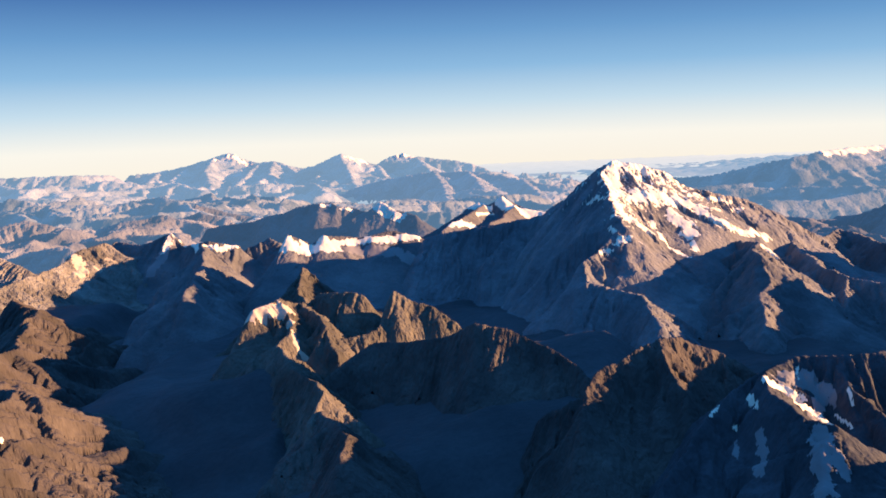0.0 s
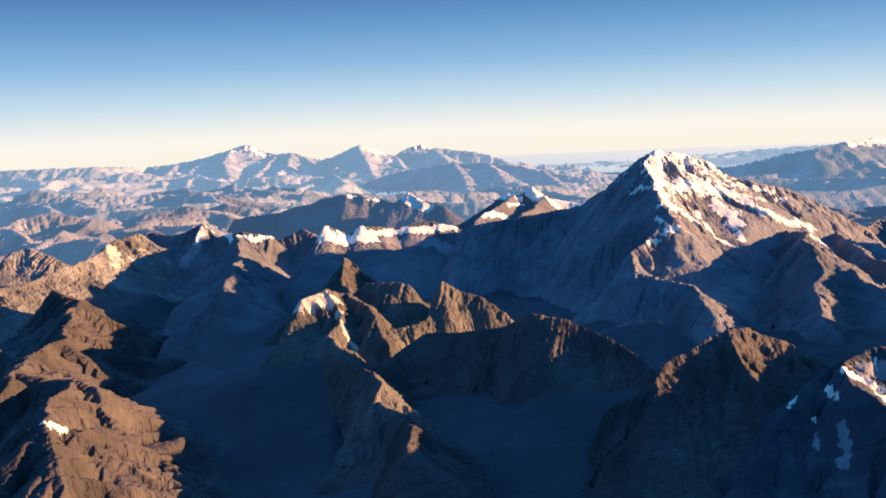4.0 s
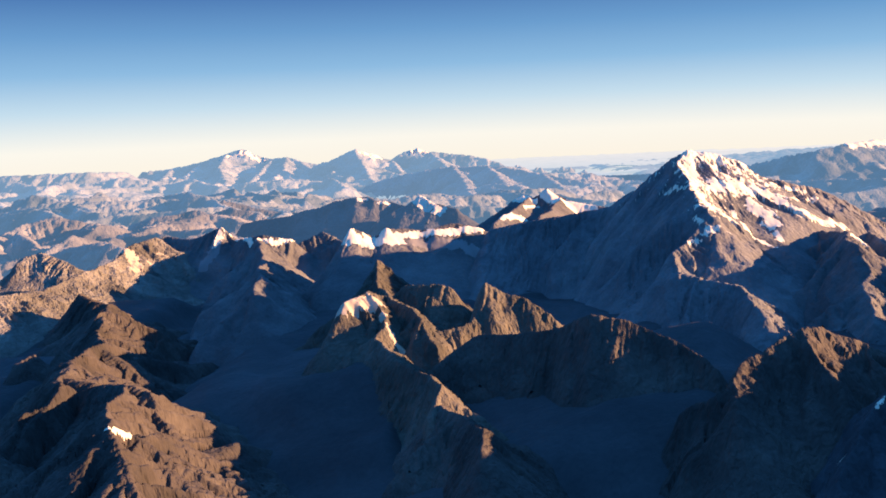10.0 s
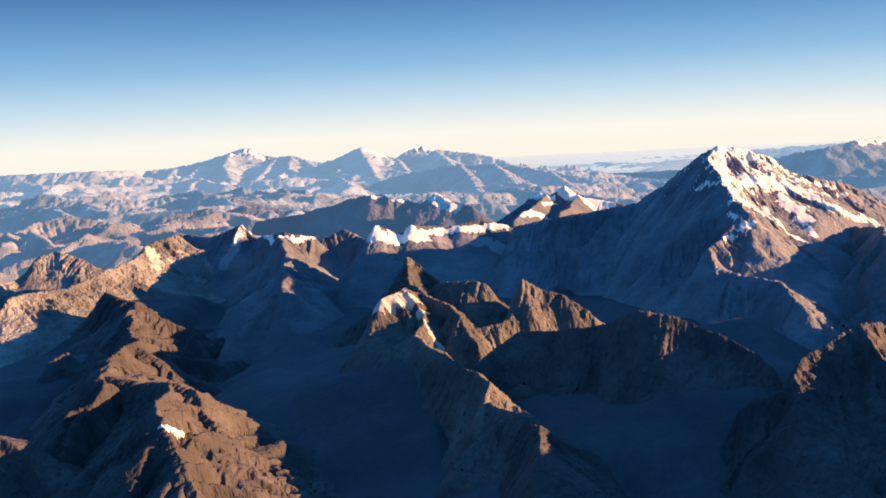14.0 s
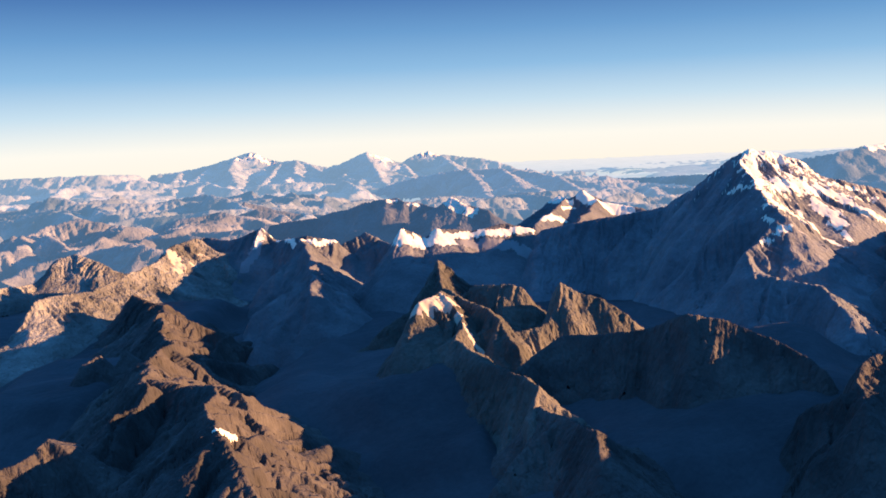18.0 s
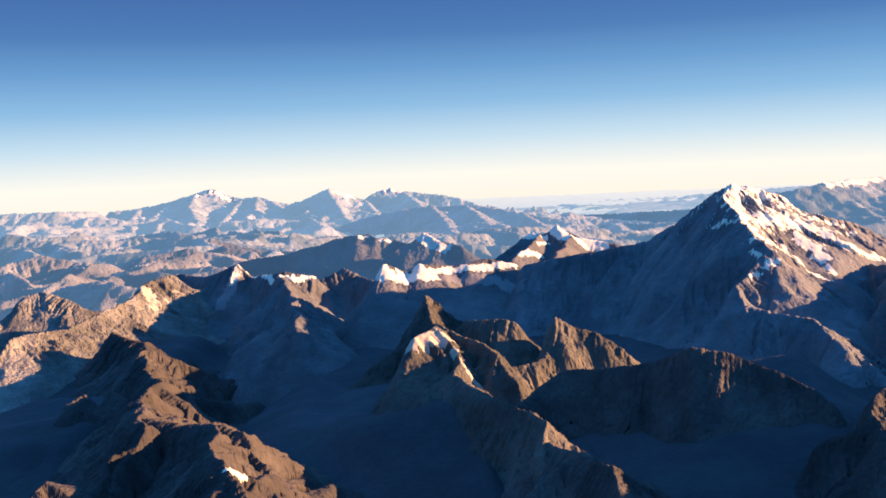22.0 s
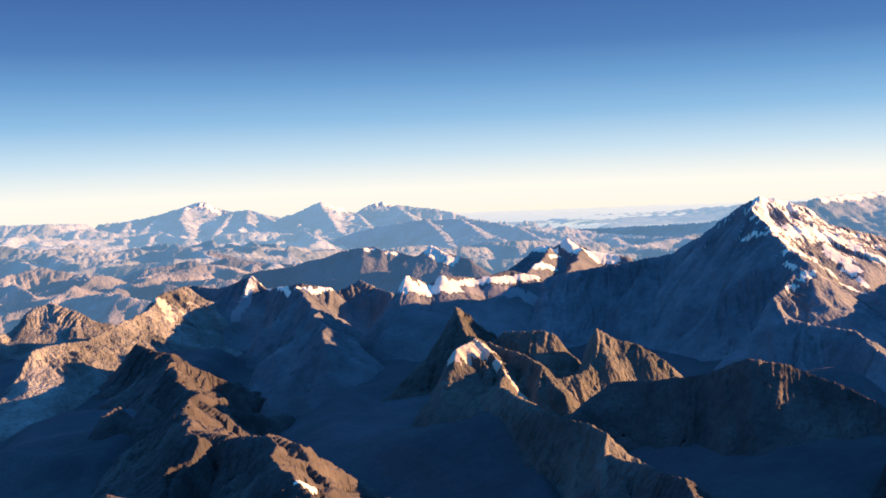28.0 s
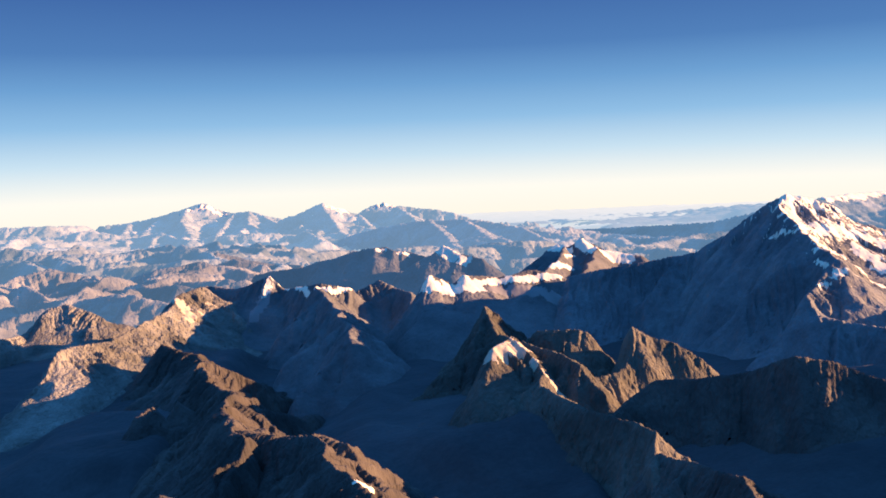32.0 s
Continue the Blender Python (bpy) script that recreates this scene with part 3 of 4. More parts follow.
def snowfield(key, width, *path, name="snowfield", label="", mat=None, deep=0.12, ragged=0.95):
    """Snow that lies on a mountain along a path of (x, y, z), about two widths across, with a ragged edge."""
    top, verts, quads = SURFACES[key]
    pts = np.array(path)
    low, high = pts.min(0) - 2.2 * width, pts.max(0) + 2.2 * width
    inside = ((verts > low) & (verts < high)).all(1)
    some = quads[inside[quads].all(1)]
    if len(some) == 0:
        return None
    v, q = used_only(verts, some)
    dist = np.full(len(v), 1e9)
    for a, b in zip(pts, pts[1:]):
        t = np.clip(((v - a) @ (b - a)) / ((b - a) @ (b - a)), 0, 1)
        dist = np.minimum(dist, np.linalg.norm(v - a - t[:, None] * (b - a), axis=1))
    scale = max(1.2, width)
    across, down = 0.8 * v[:, 0] + 0.6 * v[:, 1], 0.6 * v[:, 0] - 0.8 * v[:, 1] - v[:, 2]
    streaks = fbm(across / (0.6 * scale), down / (2.2 * scale), 4, 900, 0.65)
    field = width * (1 + ragged * streaks) - dist
    q = q[(field > 0)[q].sum(1) >= 3]
    rock = v[:, 2].copy()
    for turn in range(14):      # snow fills the hollows, and thins out to its edge
        total, count = np.zeros(len(v)), np.zeros(len(v))
        np.add.at(total, q.ravel(), np.repeat(v[q][:, :, 2].mean(1), 4))
        np.add.at(count, q.ravel(), 1)
        v[:, 2] = np.where(count > 3, total / np.maximum(count, 1), v[:, 2])
    body = np.clip(field / width * 2.2, 0, 1)
    v[:, 2] = rock + 0.03 + body * (np.clip(v[:, 2] - rock, -0.09, 1.5) + deep)
    if len(q):
        part_of = islands(q)
        for k in np.unique(part_of):
            if (part_of == k).sum() >= 14:
                mesh_part(name, *used_only(v, q[part_of == k]), mat or SNOW, top, label)


def far_range(name, label, box, tops, count, length, cell, mat, seed, crests=(), size=2.0, slope=0.6, tiles=3, rough=0.5, gap=14.0):
    """A block of distant mountains, its massifs parts of their own, with the main crests that stand over it."""
    top = thing(name, label, "mountain range")
    x0, y0, x1, y1 = box
    nx, ny = int((x1 - x0) / cell) + 2, int((y1 - y0) / cell) + 2
    x, y = [a.ravel() for a in np.meshgrid(np.linspace(x0, x1, nx), np.linspace(y0, y1, ny))]
    main = list(crests) + range_crests(box, count, tops, length, seed)
    every = main + [spur for k, line in enumerate(main) for spur in spurs(line, seed + k, gap * size, slope * 0.62, 30.0 * size)]
    z, which, d = mountain_height(every, x, y, slope, size, seed, rough, flank_relief=0.8)
    verts, quads = np.stack([x, y, z], 1), lattice(nx, ny)
    quads = quads[(z > floor_height(x, y) - 5)[quads].any(1)]
    SURFACES[label] = (top, verts, quads)
    a = quads[:, 0]
    tile = (np.clip((x[a] - x0 + 0.1 * (y[a] - y0)) / (x1 - x0) * tiles, 0, tiles - 1)).astype(int) * 2 + (y[a] > (y0 + y1) / 2)
    for k in np.unique(tile):
        mine = quads[tile == k]
        piece = islands(mine)
        for n, count in zip(*np.unique(piece, return_counts=True)):
            if count > 60:
                mesh_part("massif", *used_only(verts, mine[piece == n]), mat, top)
    return top


# ---- ground ----
def ground():
    front = np.radians(np.arange(-48, 48.01, 0.25))
    rest = np.radians(np.arange(52, 312, 4.0))
    angles = np.concatenate([front, rest, [front[0] + 2 * math.pi]])
    radii = np.concatenate([[0.01], 12 * (4950 / 12.0) ** (np.arange(420) / 419.0)])
    a, r = [m.ravel() for m in np.meshgrid(angles, radii)]
    x, y = r * np.sin(a), r * np.cos(a)
    verts = np.stack([x, y, ground_height(x, y)], 1)
    quads = lattice(len(angles), len(radii))
    reach = np.hypot(x, y)[quads].max(1)
    far = reach > 950
    # the far ground takes rock with painted haze, to blend into the ranges
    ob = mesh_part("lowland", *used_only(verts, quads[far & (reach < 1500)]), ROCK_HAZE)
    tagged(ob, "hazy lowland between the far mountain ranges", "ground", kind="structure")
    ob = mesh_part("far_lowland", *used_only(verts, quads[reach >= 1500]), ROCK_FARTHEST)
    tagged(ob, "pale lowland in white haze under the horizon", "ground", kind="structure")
    ob = mesh_part("ground", *used_only(verts, quads[~far]), ROCK_FLOOR)
    return tagged(ob, "dark gravel valley floors between the mountains", "ground", kind="structure")


ground()

# ---- mountains ----
def named(key, name, label, mat, **more):
    return mountain(name, label, key, mat, **more)


named("peak", "snowy_peak", "highest brown rock peak with white snow on its sunlit flank", ROCK_SUMMIT, gap=26.0, cell=1.3, fine=42.0)
named("east", "dark_ridge", "dark ridge with reddish ribs beside the snowy peak", ROCK_PEAK)
named("tan", "tan_mountain", "tan jagged mountain standing out of the shadow", ROCK_TAN, slope=1.05, gap=48.0)
named("mid", "rock_ridge", "low dark rock ridge with lit crest", ROCK_BROWN, rough=0.9, slope=1.3, gap=400.0, size=0.6)
named("crag", "crag_ridge", "fluted brown crag ridge below the spur", ROCK_BROWN, slope=1.0, gap=11.0, length=14.0)
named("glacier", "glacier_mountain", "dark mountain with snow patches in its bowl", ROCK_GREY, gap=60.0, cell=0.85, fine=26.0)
named("islet", "low_ridge", "low dark ridge with two lit crags", ROCK_BROWN, size=0.6)
named("left", "brown_mountain", "long brown mountain ridge with sunlit crest", ROCK_BROWN, slope=0.58, sunny=3.2)
named("nearleft", "small_ridge", "brown ridge with a snow streak on its crest", ROCK_BROWN)
# added out of view to shade the valleys
named("wall", "shadow_wall", "mountain wall out of view, added to cast the valley shadows", ROCK_GREY, cell=2.0, slope=1.5, gap=400.0, size=0.5)
named("islands", "crag_pair", "two small lit crags on a shaded slope", ROCK_BROWN, size=0.5)
named("west", "pale_mountain", "pale tan mountain chain with rough sunlit slopes", ROCK_PALE, slope=0.75)
named("snowleft", "snow_streaked_mountain", "reddish brown mountain with snow streaks in its gullies", ROCK_PEAK)
named("snowband", "snow_ridge", "dark ridge topped by a bright band of snow", ROCK_PEAK, rough=0.3, gap=60.0)
named("snowcol", "snow_col", "snow covered saddle and peaks behind the dark shoulder", ROCK_PEAK, rough=0.22, gap=60.0)
named("snowpeak", "small_snow_peak", "blue shaded ridge with one white peak", ROCK_BLUE_HAZE, rough=0.7, gap=40.0)

# ---- distance ----
FAR_CRESTS = {
    "flat_topped": [[(-947.6, 2900, -2.9), (-862.1, 2900, 3.6), (-793.3, 2900, 14.2), (-732.9, 2900, 28.5), (-689.6, 2900, 41.8), (-646.5, 2900, 51.8), (-626.3, 2900, 49.2), (-597.2, 2900, 29.4), (-551.9, 2880, 19.9), (-504.6, 2850, 25.8), (-456.3, 2800, 12.8), (-407.8, 2800, 2.5)],
                    [(-689.6, 2900, 41.8), (-658.8, 2650, 14.4), (-573.1, 2350, -12.5), (-502.3, 2000, -24.8)],
                    [(-759, 2900, 19.5), (-740.2, 2600, -6.9), (-596.3, 2150, -30.8)],
                    [(-862.1, 2900, 3.6), (-772, 2500, -6.8), (-704.5, 2200, -12.2)],
                    [(-504.6, 2850, 25.8), (-464.8, 2550, 2.2), (-453.1, 2250, -13.5), (-430, 1950, -21.4)],
                    [(-456.3, 2800, 12.8), (-360.1, 2450, -11.1), (-279.7, 2200, -25.3), (-207.6, 1950, -33.2)],
                    [(-551.9, 2880, 19.9), (-532.4, 2550, -5.3), (-508.8, 2250, -19.1)],
                    [(-464.8, 2550, 2.2), (-383.6, 2250, -20.5), (-314.6, 1900, -28.9)]],
    "dark_pyramid": [[(-398, 2500, 2.1), (-353.2, 2500, 17.7), (-308.5, 2500, 33.2), (-271, 2500, 50.5), (-249.6, 2500, 42.4), (-222.3, 2520, 33.1), (-191.9, 2540, 17.8), (-177.7, 2550, 16.7), (-156.6, 2560, 30.3), (-111.8, 2580, 42.6), (-88.1, 2580, 34.1), (-31.3, 2560, 26.4), (27.6, 2540, 18.7), (70.8, 2520, 10.3), (101.6, 2500, -1.8), (133.3, 2480, -16.7), (173.8, 2450, -28.2)],
                     [(-271, 2500, 50.5), (-235.6, 2350, 17), (-204.1, 2150, -8.5), (-174.9, 1950, -20.9)],
                     [(-177.7, 2550, 16.7), (-150.1, 2350, -3.1), (-118.5, 2100, -18.8), (-89.5, 1900, -27.4)],
                     [(-76.2, 2580, 32.1), (-33.2, 2300, 5.4), (1.5, 1950, -7.9), (23.6, 1650, -12.2)]],
    "finned": [[(-190, 1960, -6), (-110, 1930, 14), (-33.6, 1900, 24), (41.7, 1850, 26.2), (91.8, 1800, 21.3), (138.9, 1750, 12.8), (173.3, 1700, 6.3), (205.5, 1650, 1.3), (263.2, 1600, -12.8)],
               [(41.7, 1850, 26.2), (59.4, 1700, 14.2), (64.9, 1500, 6.9), (65.8, 1300, 1.9)],
               [(138.9, 1750, 12.8), (146.7, 1600, 7.2), (146, 1450, 2.1)],
               [(-22.6, 1900, 27.5), (-5.3, 1700, 12), (3.3, 1500, 2.5), (16.2, 1300, -1.3)]],
    "low_dark": [[(-367.5, 1150, 13.6), (-339.9, 1150, 21.3), (-315.8, 1150, 27), (-298.3, 1150, 36.4), (-285.2, 1150, 31.8), (-265.5, 1150, 24.8), (-232.2, 1150, 18.7), (-202.4, 1130, 18)]],
}
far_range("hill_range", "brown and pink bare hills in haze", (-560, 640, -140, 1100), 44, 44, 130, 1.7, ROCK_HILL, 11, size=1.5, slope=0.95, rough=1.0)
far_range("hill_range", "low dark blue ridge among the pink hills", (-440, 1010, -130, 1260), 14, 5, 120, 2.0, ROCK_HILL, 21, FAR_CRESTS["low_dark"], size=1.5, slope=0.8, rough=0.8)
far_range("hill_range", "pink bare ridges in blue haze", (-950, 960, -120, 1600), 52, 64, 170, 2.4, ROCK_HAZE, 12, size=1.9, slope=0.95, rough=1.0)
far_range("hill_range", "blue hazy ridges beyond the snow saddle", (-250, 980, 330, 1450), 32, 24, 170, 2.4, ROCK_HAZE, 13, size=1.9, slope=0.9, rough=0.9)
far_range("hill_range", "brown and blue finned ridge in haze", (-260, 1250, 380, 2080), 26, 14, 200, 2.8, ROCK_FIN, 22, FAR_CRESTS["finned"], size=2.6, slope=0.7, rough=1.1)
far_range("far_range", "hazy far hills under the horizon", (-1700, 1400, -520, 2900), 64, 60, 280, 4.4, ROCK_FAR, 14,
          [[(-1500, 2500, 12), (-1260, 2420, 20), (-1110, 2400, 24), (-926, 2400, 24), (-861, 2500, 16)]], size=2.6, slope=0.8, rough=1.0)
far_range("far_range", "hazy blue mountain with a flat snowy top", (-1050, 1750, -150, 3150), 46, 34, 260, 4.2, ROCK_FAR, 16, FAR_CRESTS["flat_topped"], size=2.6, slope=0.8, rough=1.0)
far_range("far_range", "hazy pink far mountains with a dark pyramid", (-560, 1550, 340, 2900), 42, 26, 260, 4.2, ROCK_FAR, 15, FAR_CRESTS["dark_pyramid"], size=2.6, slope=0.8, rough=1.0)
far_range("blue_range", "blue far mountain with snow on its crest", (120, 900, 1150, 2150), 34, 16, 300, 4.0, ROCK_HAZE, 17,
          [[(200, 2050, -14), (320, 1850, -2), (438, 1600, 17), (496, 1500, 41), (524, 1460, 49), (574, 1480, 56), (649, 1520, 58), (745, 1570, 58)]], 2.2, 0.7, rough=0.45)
far_range("hill_range", "dark brown hills beyond the snowy peak", (170, 480, 560, 1000), 34, 24, 130, 1.6, ROCK_BLUE_HAZE, 18, size=1.6, rough=0.8)
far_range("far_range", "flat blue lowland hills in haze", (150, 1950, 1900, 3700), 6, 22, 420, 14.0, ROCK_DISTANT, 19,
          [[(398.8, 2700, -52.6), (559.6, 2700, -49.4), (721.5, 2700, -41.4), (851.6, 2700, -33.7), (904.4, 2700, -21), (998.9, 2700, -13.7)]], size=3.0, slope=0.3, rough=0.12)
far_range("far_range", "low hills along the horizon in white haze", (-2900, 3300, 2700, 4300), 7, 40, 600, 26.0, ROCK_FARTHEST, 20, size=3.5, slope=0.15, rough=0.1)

# ---- snow ----
snowfield("peak", 3.6, (75.2, 429.1, 101.1), (71.7, 424.5, 97.5), (71.2, 416.4, 93.5))
snowfield("peak", 3.4, (75.7, 430.1, 101.8), (81.8, 433.3, 101.1), (89.1, 434.1, 98.8))
snowfield("peak", 3.0, (74.8, 422.7, 94.5), (75.3, 412.2, 90.8), (77.6, 409.4, 88.0))
snowfield("peak", 4.6, (77.2, 412.2, 90.2), (86.0, 417.5, 88.0), (93.7, 418.9, 88.1), (99.5, 420.5, 86.2))
snowfield("peak", 2.6, (99.5, 420.5, 86.2), (106.9, 417.8, 82.7), (112.0, 414.0, 79.9))
snowfield("peak", 2.8, (114.4, 411.9, 77.6), (121.8, 410.0, 75.1), (132.4, 416.7, 70.5), (143.2, 432.8, 66.1))
snowfield("peak", 3.2, (69.6, 381.1, 83.3), (75.3, 388.0, 82.5), (80.0, 386.6, 78.3))
snowfield("peak", 2.5, (71.2, 412.0, 91.8), (70.7, 393.9, 86.5), (70.8, 380.4, 82.2))
snowfield("peak", 3.4, (96.4, 412.0, 79.3), (100.0, 407.0, 76.2), (104.5, 396.6, 71.1))
snowfield("peak", 1.4, (111.6, 408.2, 73.2), (114.3, 400.5, 69.2), (117.4, 399.2, 65.9))
snowfield("peak", 1.6, (90.6, 416.3, 85.0), (97.0, 417.4, 83.1))
snowfield("peak", 1.6, (109.5, 418.4, 83.6), (116.7, 417.7, 82.4), (126.0, 434.0, 79.5), (137.8, 450.4, 77.0))
snowfield("peak", 1.5, (109.5, 427.9, 87.8), (122.8, 444.1, 83.4), (134.0, 450.0, 80.0))
snowfield("peak", 1.5, (64.5, 364.2, 75.3), (69.1, 365.7, 76.2))
snowfield("peak", 1.7, (61.4, 413.5, 86.8), (64.0, 408.4, 88.6), (67.8, 402.6, 90.3))
snowfield("peak", 1.3, (88.2, 387.0, 72.6), (92.2, 382.8, 68.4), (98.1, 377.4, 66.7))
snowfield("peak", 1.3, (57.5, 361.2, 72.1), (61.2, 362.9, 72.1))
snowfield("peak", 1.6, (86.4, 402.8, 77.9), (86.7, 386.3, 73.9))
snowfield("peak", 1.6, (97.4, 404.2, 73.3), (101.2, 398.5, 69.5), (99.4, 379.9, 68.5))
snowfield("peak", 1.3, (64.3, 377.5, 79.2), (66.5, 365.0, 76.2))
snowfield("east", 0.9, (111.8, 350.0, 70.0), (110.3, 340.4, 69.6), ragged=0.5)
snowfield("east", 1.3, (121.8, 369.1, 70.9), (124.8, 368.3, 68.7), (126.0, 362.4, 66.2), ragged=0.5)
snowfield("glacier", 1.6, (65.4, 194.3, 68.0), (68.4, 194.5, 65.6), (71.1, 193.8, 64.2), ragged=0.4)
snowfield("glacier", 2.1, (69.0, 192.5, 65.0), (71.7, 189.2, 63.5), (74.8, 186.8, 61.4), ragged=0.4)
snowfield("glacier", 0.6, (81.2, 192.9, 65.8), (81.6, 190.5, 63.6), ragged=0.5)
snowfield("crag", 0.5, (37.2, 218.8, 65.6), (37.0, 217.6, 64.4), ragged=0.5)
snowfield("crag", 0.45, (40.1, 219.5, 66.9), (40.0, 218.5, 65.3), ragged=0.5)
snowfield("crag", 0.45, (45.6, 220.0, 66.3), (44.6, 218.6, 64.7), ragged=0.5)
snowfield("crag", 0.45, (54.9, 225.8, 69.3), (54.8, 224.3, 67.3), ragged=0.5)
snowfield("crag", 0.4, (58.6, 225.4, 67.4), (59.4, 223.9, 65.5), ragged=0.5)
snowfield("crag", 0.4, (49.5, 217.1, 66.9), (52.3, 217.8, 65.3), ragged=0.5)
snowfield("crag", 0.4, (33.1, 216.0, 63.5), (35.6, 213.8, 61.7), ragged=0.5)
snowfield("glacier", 2.4, (69.8, 196.8, 67.3), (75.4, 199.0, 66.2), (77.7, 195.7, 64.0), (73.3, 186.7, 63.0), (68.0, 172.2, 62.5), (63.2, 161.0, 57.9), mat=SHADED_ICE, label="grey blue glacier ice", name="glacier", ragged=0.5)
snowfield("glacier", 1.5, (60.2, 183.4, 59.9), (58.0, 176.8, 55.7), mat=SHADED_ICE, label="grey blue glacier ice", name="glacier", ragged=0.5)
snowfield("glacier", 0.69, (57.6, 191.6, 58.7), (58.7, 187.8, 60.2), ragged=0.5)
snowfield("glacier", 0.86, (61.5, 194.9, 64.4), (61.4, 189.1, 64.4), ragged=0.5)
snowfield("glacier", 1.3, (68.0, 170.3, 63.2), (68.9, 164.2, 59.0), mat=SHADED_ICE, label="grey blue glacier ice", name="glacier", ragged=0.5)
snowfield("glacier", 0.52, (78.6, 192.0, 60.8), (79.7, 188.8, 59.7), (77.9, 170.9, 61.7), ragged=0.5)
snowfield("glacier", 0.54, (73.9, 201.5, 68.4), (72.9, 198.1, 66.9), ragged=0.5)
snowfield("glacier", 0.5, (50.6, 186.4, 56.0), (49.9, 182.2, 52.7), mat=SHADED_ICE, label="grey blue glacier ice", name="glacier", ragged=0.5)
snowfield("glacier", 0.68, (56.6, 188.2, 57.5), (56.1, 185.1, 55.1), mat=SHADED_ICE, label="grey blue glacier ice", name="glacier", ragged=0.5)
snowfield("glacier", 0.5, (43.7, 192.4, 49.9), (45.8, 185.5, 55.1), ragged=0.5)
snowfield("glacier", 0.52, (54.9, 194.4, 62.5), (53.2, 193.4, 61.3), ragged=0.5)
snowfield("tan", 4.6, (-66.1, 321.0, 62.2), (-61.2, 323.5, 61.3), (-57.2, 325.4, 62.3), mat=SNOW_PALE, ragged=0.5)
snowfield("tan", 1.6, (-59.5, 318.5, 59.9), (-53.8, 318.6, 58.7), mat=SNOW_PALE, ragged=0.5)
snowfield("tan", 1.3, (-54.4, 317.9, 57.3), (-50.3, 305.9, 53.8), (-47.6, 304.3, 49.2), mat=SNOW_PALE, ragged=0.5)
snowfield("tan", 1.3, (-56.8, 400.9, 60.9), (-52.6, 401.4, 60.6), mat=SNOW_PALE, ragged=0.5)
snowfield("left", 1.3, (-106.2, 208.1, 58.9), (-105.0, 210.9, 56.9), (-103.6, 212.0, 56.0), ragged=0.4)
snowfield("left", 0.6, (-108.4, 228.6, 52.5), (-108.0, 228.9, 51.9), ragged=0.5)
snowfield("left", 0.5, (-96.3, 199.7, 52.9), (-95.4, 198.1, 52.8), ragged=0.5)
snowfield("left", 0.5, (-92.5, 199.2, 51.1), (-92.2, 199.4, 50.8), ragged=0.5)
snowfield("nearleft", 0.58, (-150.4, 218.8, 52.0), (-148.1, 220.2, 52.4), ragged=0.5)
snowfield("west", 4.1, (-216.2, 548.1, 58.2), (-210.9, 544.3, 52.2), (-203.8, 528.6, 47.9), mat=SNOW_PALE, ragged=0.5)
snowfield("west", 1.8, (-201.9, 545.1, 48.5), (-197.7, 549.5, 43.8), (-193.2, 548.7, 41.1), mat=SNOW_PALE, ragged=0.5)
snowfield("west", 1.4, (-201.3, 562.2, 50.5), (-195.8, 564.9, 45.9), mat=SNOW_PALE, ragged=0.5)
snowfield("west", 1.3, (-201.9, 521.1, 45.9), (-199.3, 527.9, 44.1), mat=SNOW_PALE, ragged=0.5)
snowfield("snowleft", 3.8, (-168.4, 583.2, 60.5), (-169.5, 576.5, 55.3), (-172.1, 570.1, 46.8), (-175.4, 560.9, 40.0), mat=SHADED_ICE, label="grey blue glacier ice", name="glacier", ragged=0.5)
snowfield("snowleft", 2.6, (-168.2, 582.6, 60.0), (-169.0, 578.0, 56.5), (-170.5, 573.5, 51.0), ragged=0.4)
snowfield("snowleft", 2.3, (-151.2, 567.1, 57.0), (-143.4, 549.7, 54.9), ragged=0.5)
snowfield("snowleft", 2.2, (-137.5, 540.9, 58.6), (-128.4, 542.6, 56.5), (-121.0, 547.3, 57.5), ragged=0.5)
snowfield("snowleft", 1.4, (-164.7, 588.1, 57.7), (-157.1, 574.4, 55.0), ragged=0.5)
snowfield("snowband", 5, (-81.0, 475.1, 66.3), (-74.3, 475.3, 63.8), (-66.1, 476.8, 62.1), (-57.8, 479.2, 63.2), ragged=0.5)
snowfield("snowband", 3.5, (-63.2, 481.7, 67.0), (-60.2, 480.0, 64.8), ragged=0.5)
snowfield("snowband", 2.6, (-55.0, 482.2, 64.4), (-45.1, 486.7, 64.5), (-33.8, 486.5, 64.9), (-23.8, 488.6, 65.4), (-15.2, 490.2, 65.7), ragged=0.5)
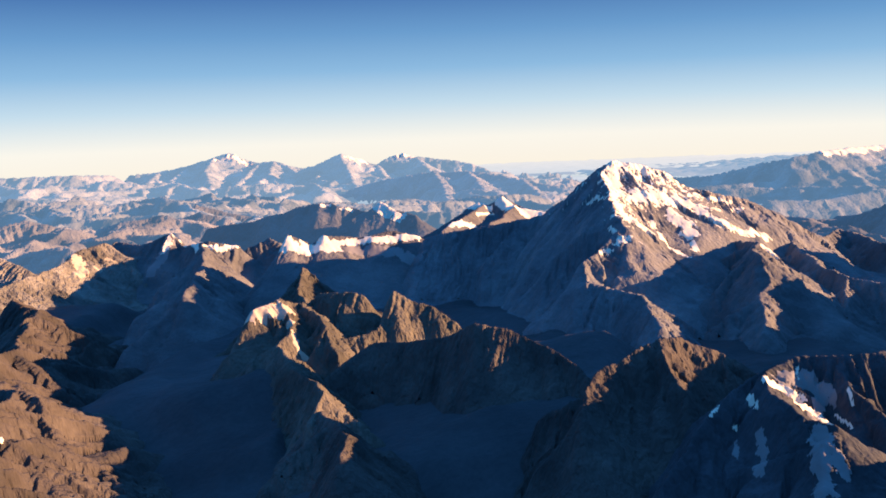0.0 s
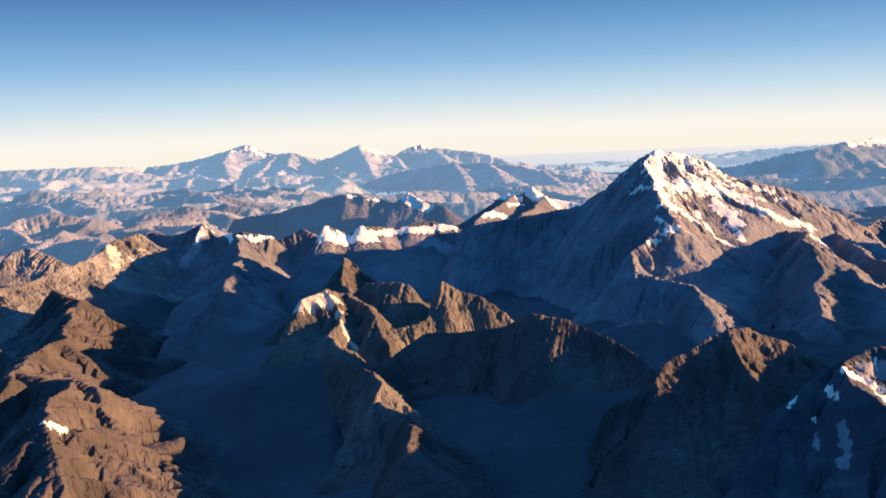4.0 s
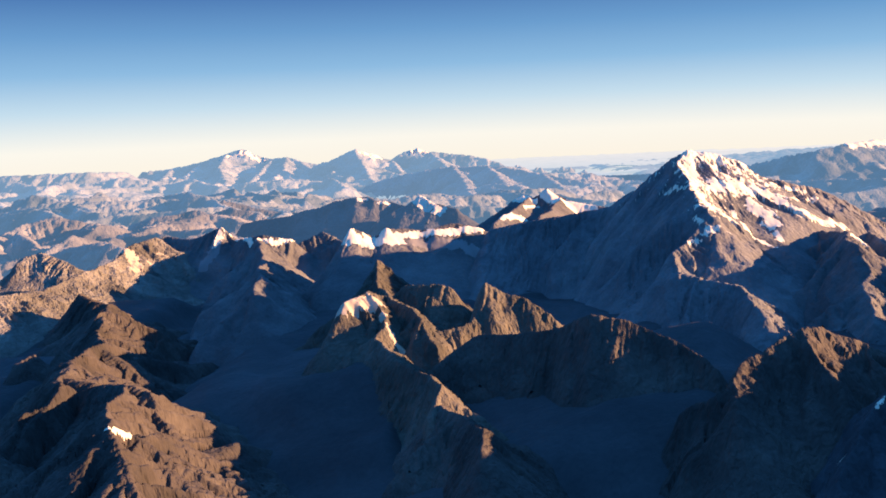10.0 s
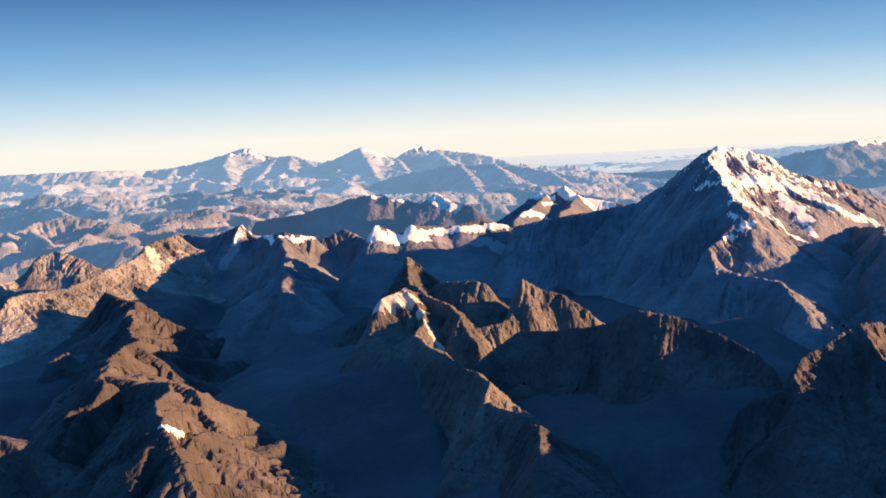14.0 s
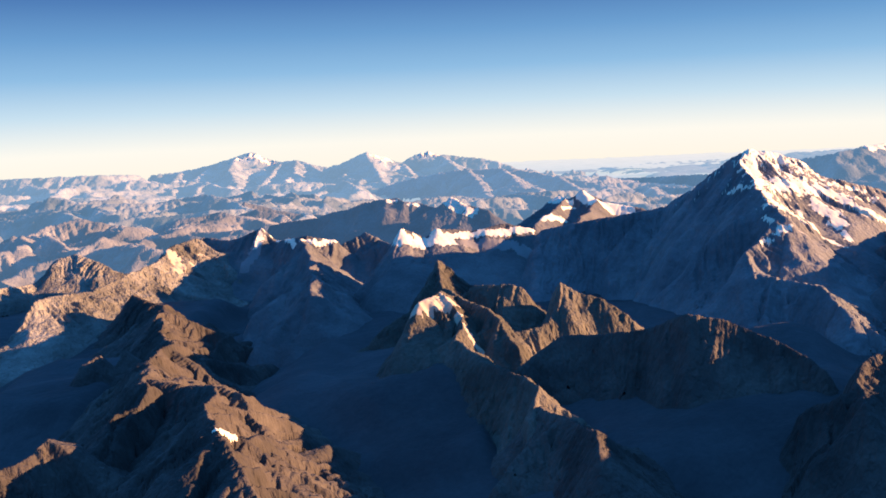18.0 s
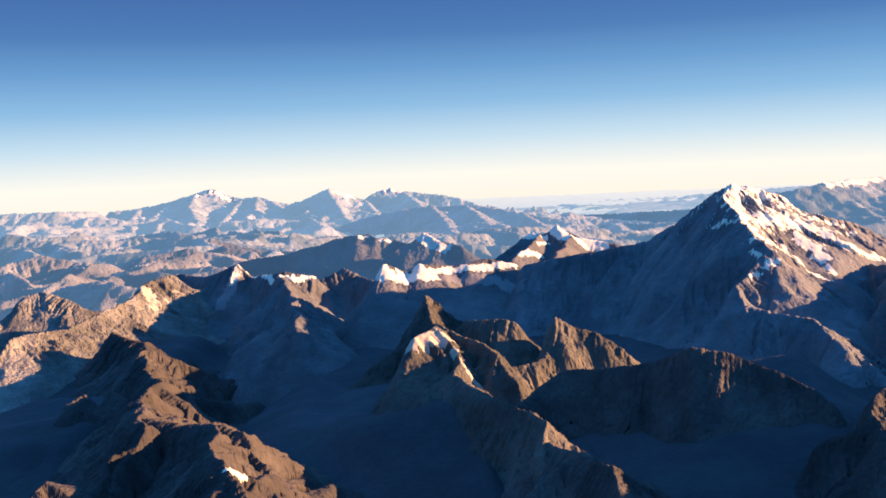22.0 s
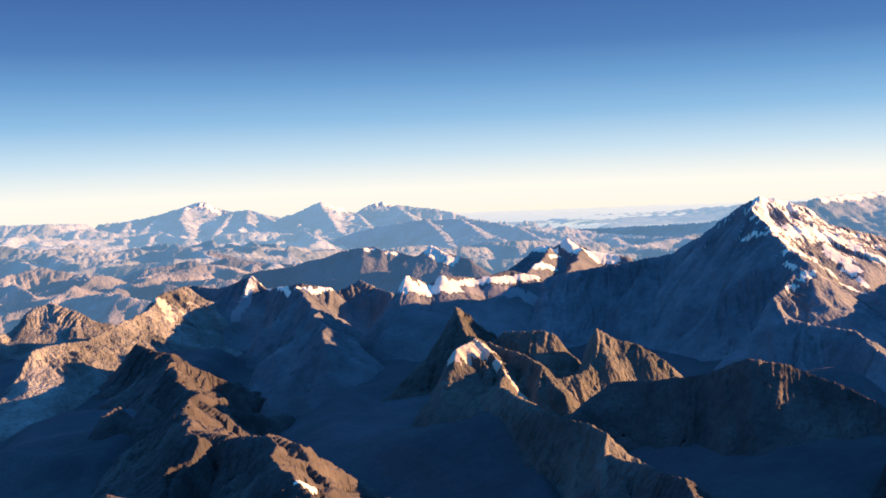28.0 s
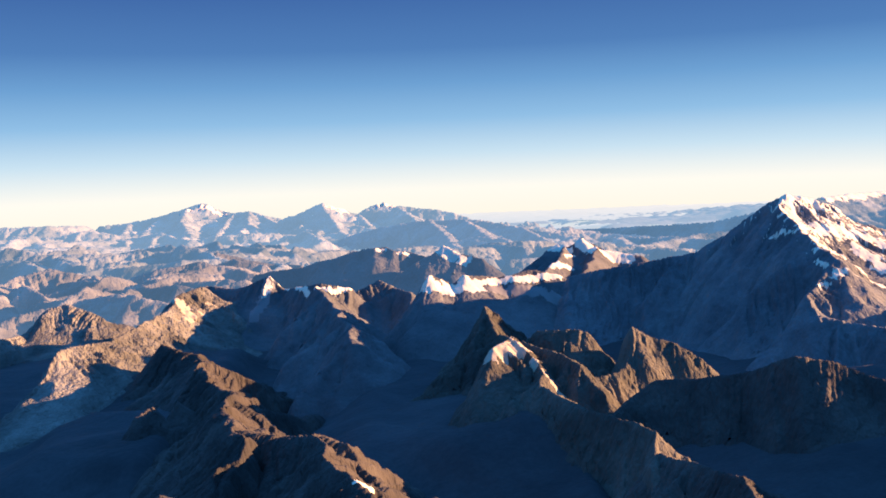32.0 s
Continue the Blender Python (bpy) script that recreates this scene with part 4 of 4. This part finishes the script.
snowfield("snowband", 2.3, (-81.0, 477.5, 69.4), (-78.8, 477.6, 68.1), ragged=0.5)
snowfield("snowband", 3.5, (-48.2, 480.8, 61.4), (-34.3, 480.6, 60.3), (-24.5, 482.4, 58.5), (-16.8, 477.3, 53.8), (-12.9, 470.5, 50.2), mat=SHADED_ICE, label="grey blue glacier ice", name="glacier", ragged=0.5)
snowfield("snowcol", 4.2, (18.9, 712.3, 60.6), (26.1, 712.8, 61.5), (31.2, 711.2, 57.3), ragged=0.5)
snowfield("snowcol", 6.0, (41.3, 710.7, 63.2), (47.9, 704.2, 58.3), (57.6, 700.5, 54.2), (69.5, 696.9, 53.2), ragged=0.35)
snowfield("snowcol", 1.8, (12.3, 706.8, 53.8), (21.2, 670.1, 57.9), (33.6, 705.3, 54.5), ragged=0.5)
snowfield("snowcol", 4.4, (2.9, 619.0, 58.3), (11.3, 629.1, 55.9), (17.0, 634.0, 53.5), ragged=0.5)
snowfield("snowcol", 2.6, (70.2, 698.2, 57.9), (76.3, 695.3, 55.9), ragged=0.5)
snowfield("snowpeak", 6.0, (-56.3, 798.6, 57.3), (-51.1, 792.8, 52.9), (-43.2, 786.3, 48.6), (-38.6, 785.1, 46.7), ragged=0.4)
snowfield("snowpeak", 2.6, (-109.1, 841, 55.1), (-101.4, 843, 53.2), ragged=0.5)
snowfield("snowpeak", 2.2, (-91.9, 835, 51.6), (-82.2, 835, 49.8), ragged=0.5)
snowfield("hazy blue mountain with a flat snowy top", 15, (-640, 2885, 40), (-612, 2885, 34), (-585, 2880, 26), deep=0.8)
snowfield("hazy blue mountain with a flat snowy top", 9, (-672, 2870, 34), (-700, 2860, 24), deep=0.8)
snowfield("hazy pink far mountains with a dark pyramid", 12, (-250, 2492, 38), (-225, 2505, 30), (-200, 2520, 20), deep=0.8)
snowfield("hazy pink far mountains with a dark pyramid", 9, (-132, 2565, 33), (-108, 2572, 38), (-85, 2572, 30), deep=0.8)
snowfield("blue far mountain with snow on its crest", 9, (580, 1476, 53), (649, 1514, 54), (745, 1564, 54), deep=0.8)
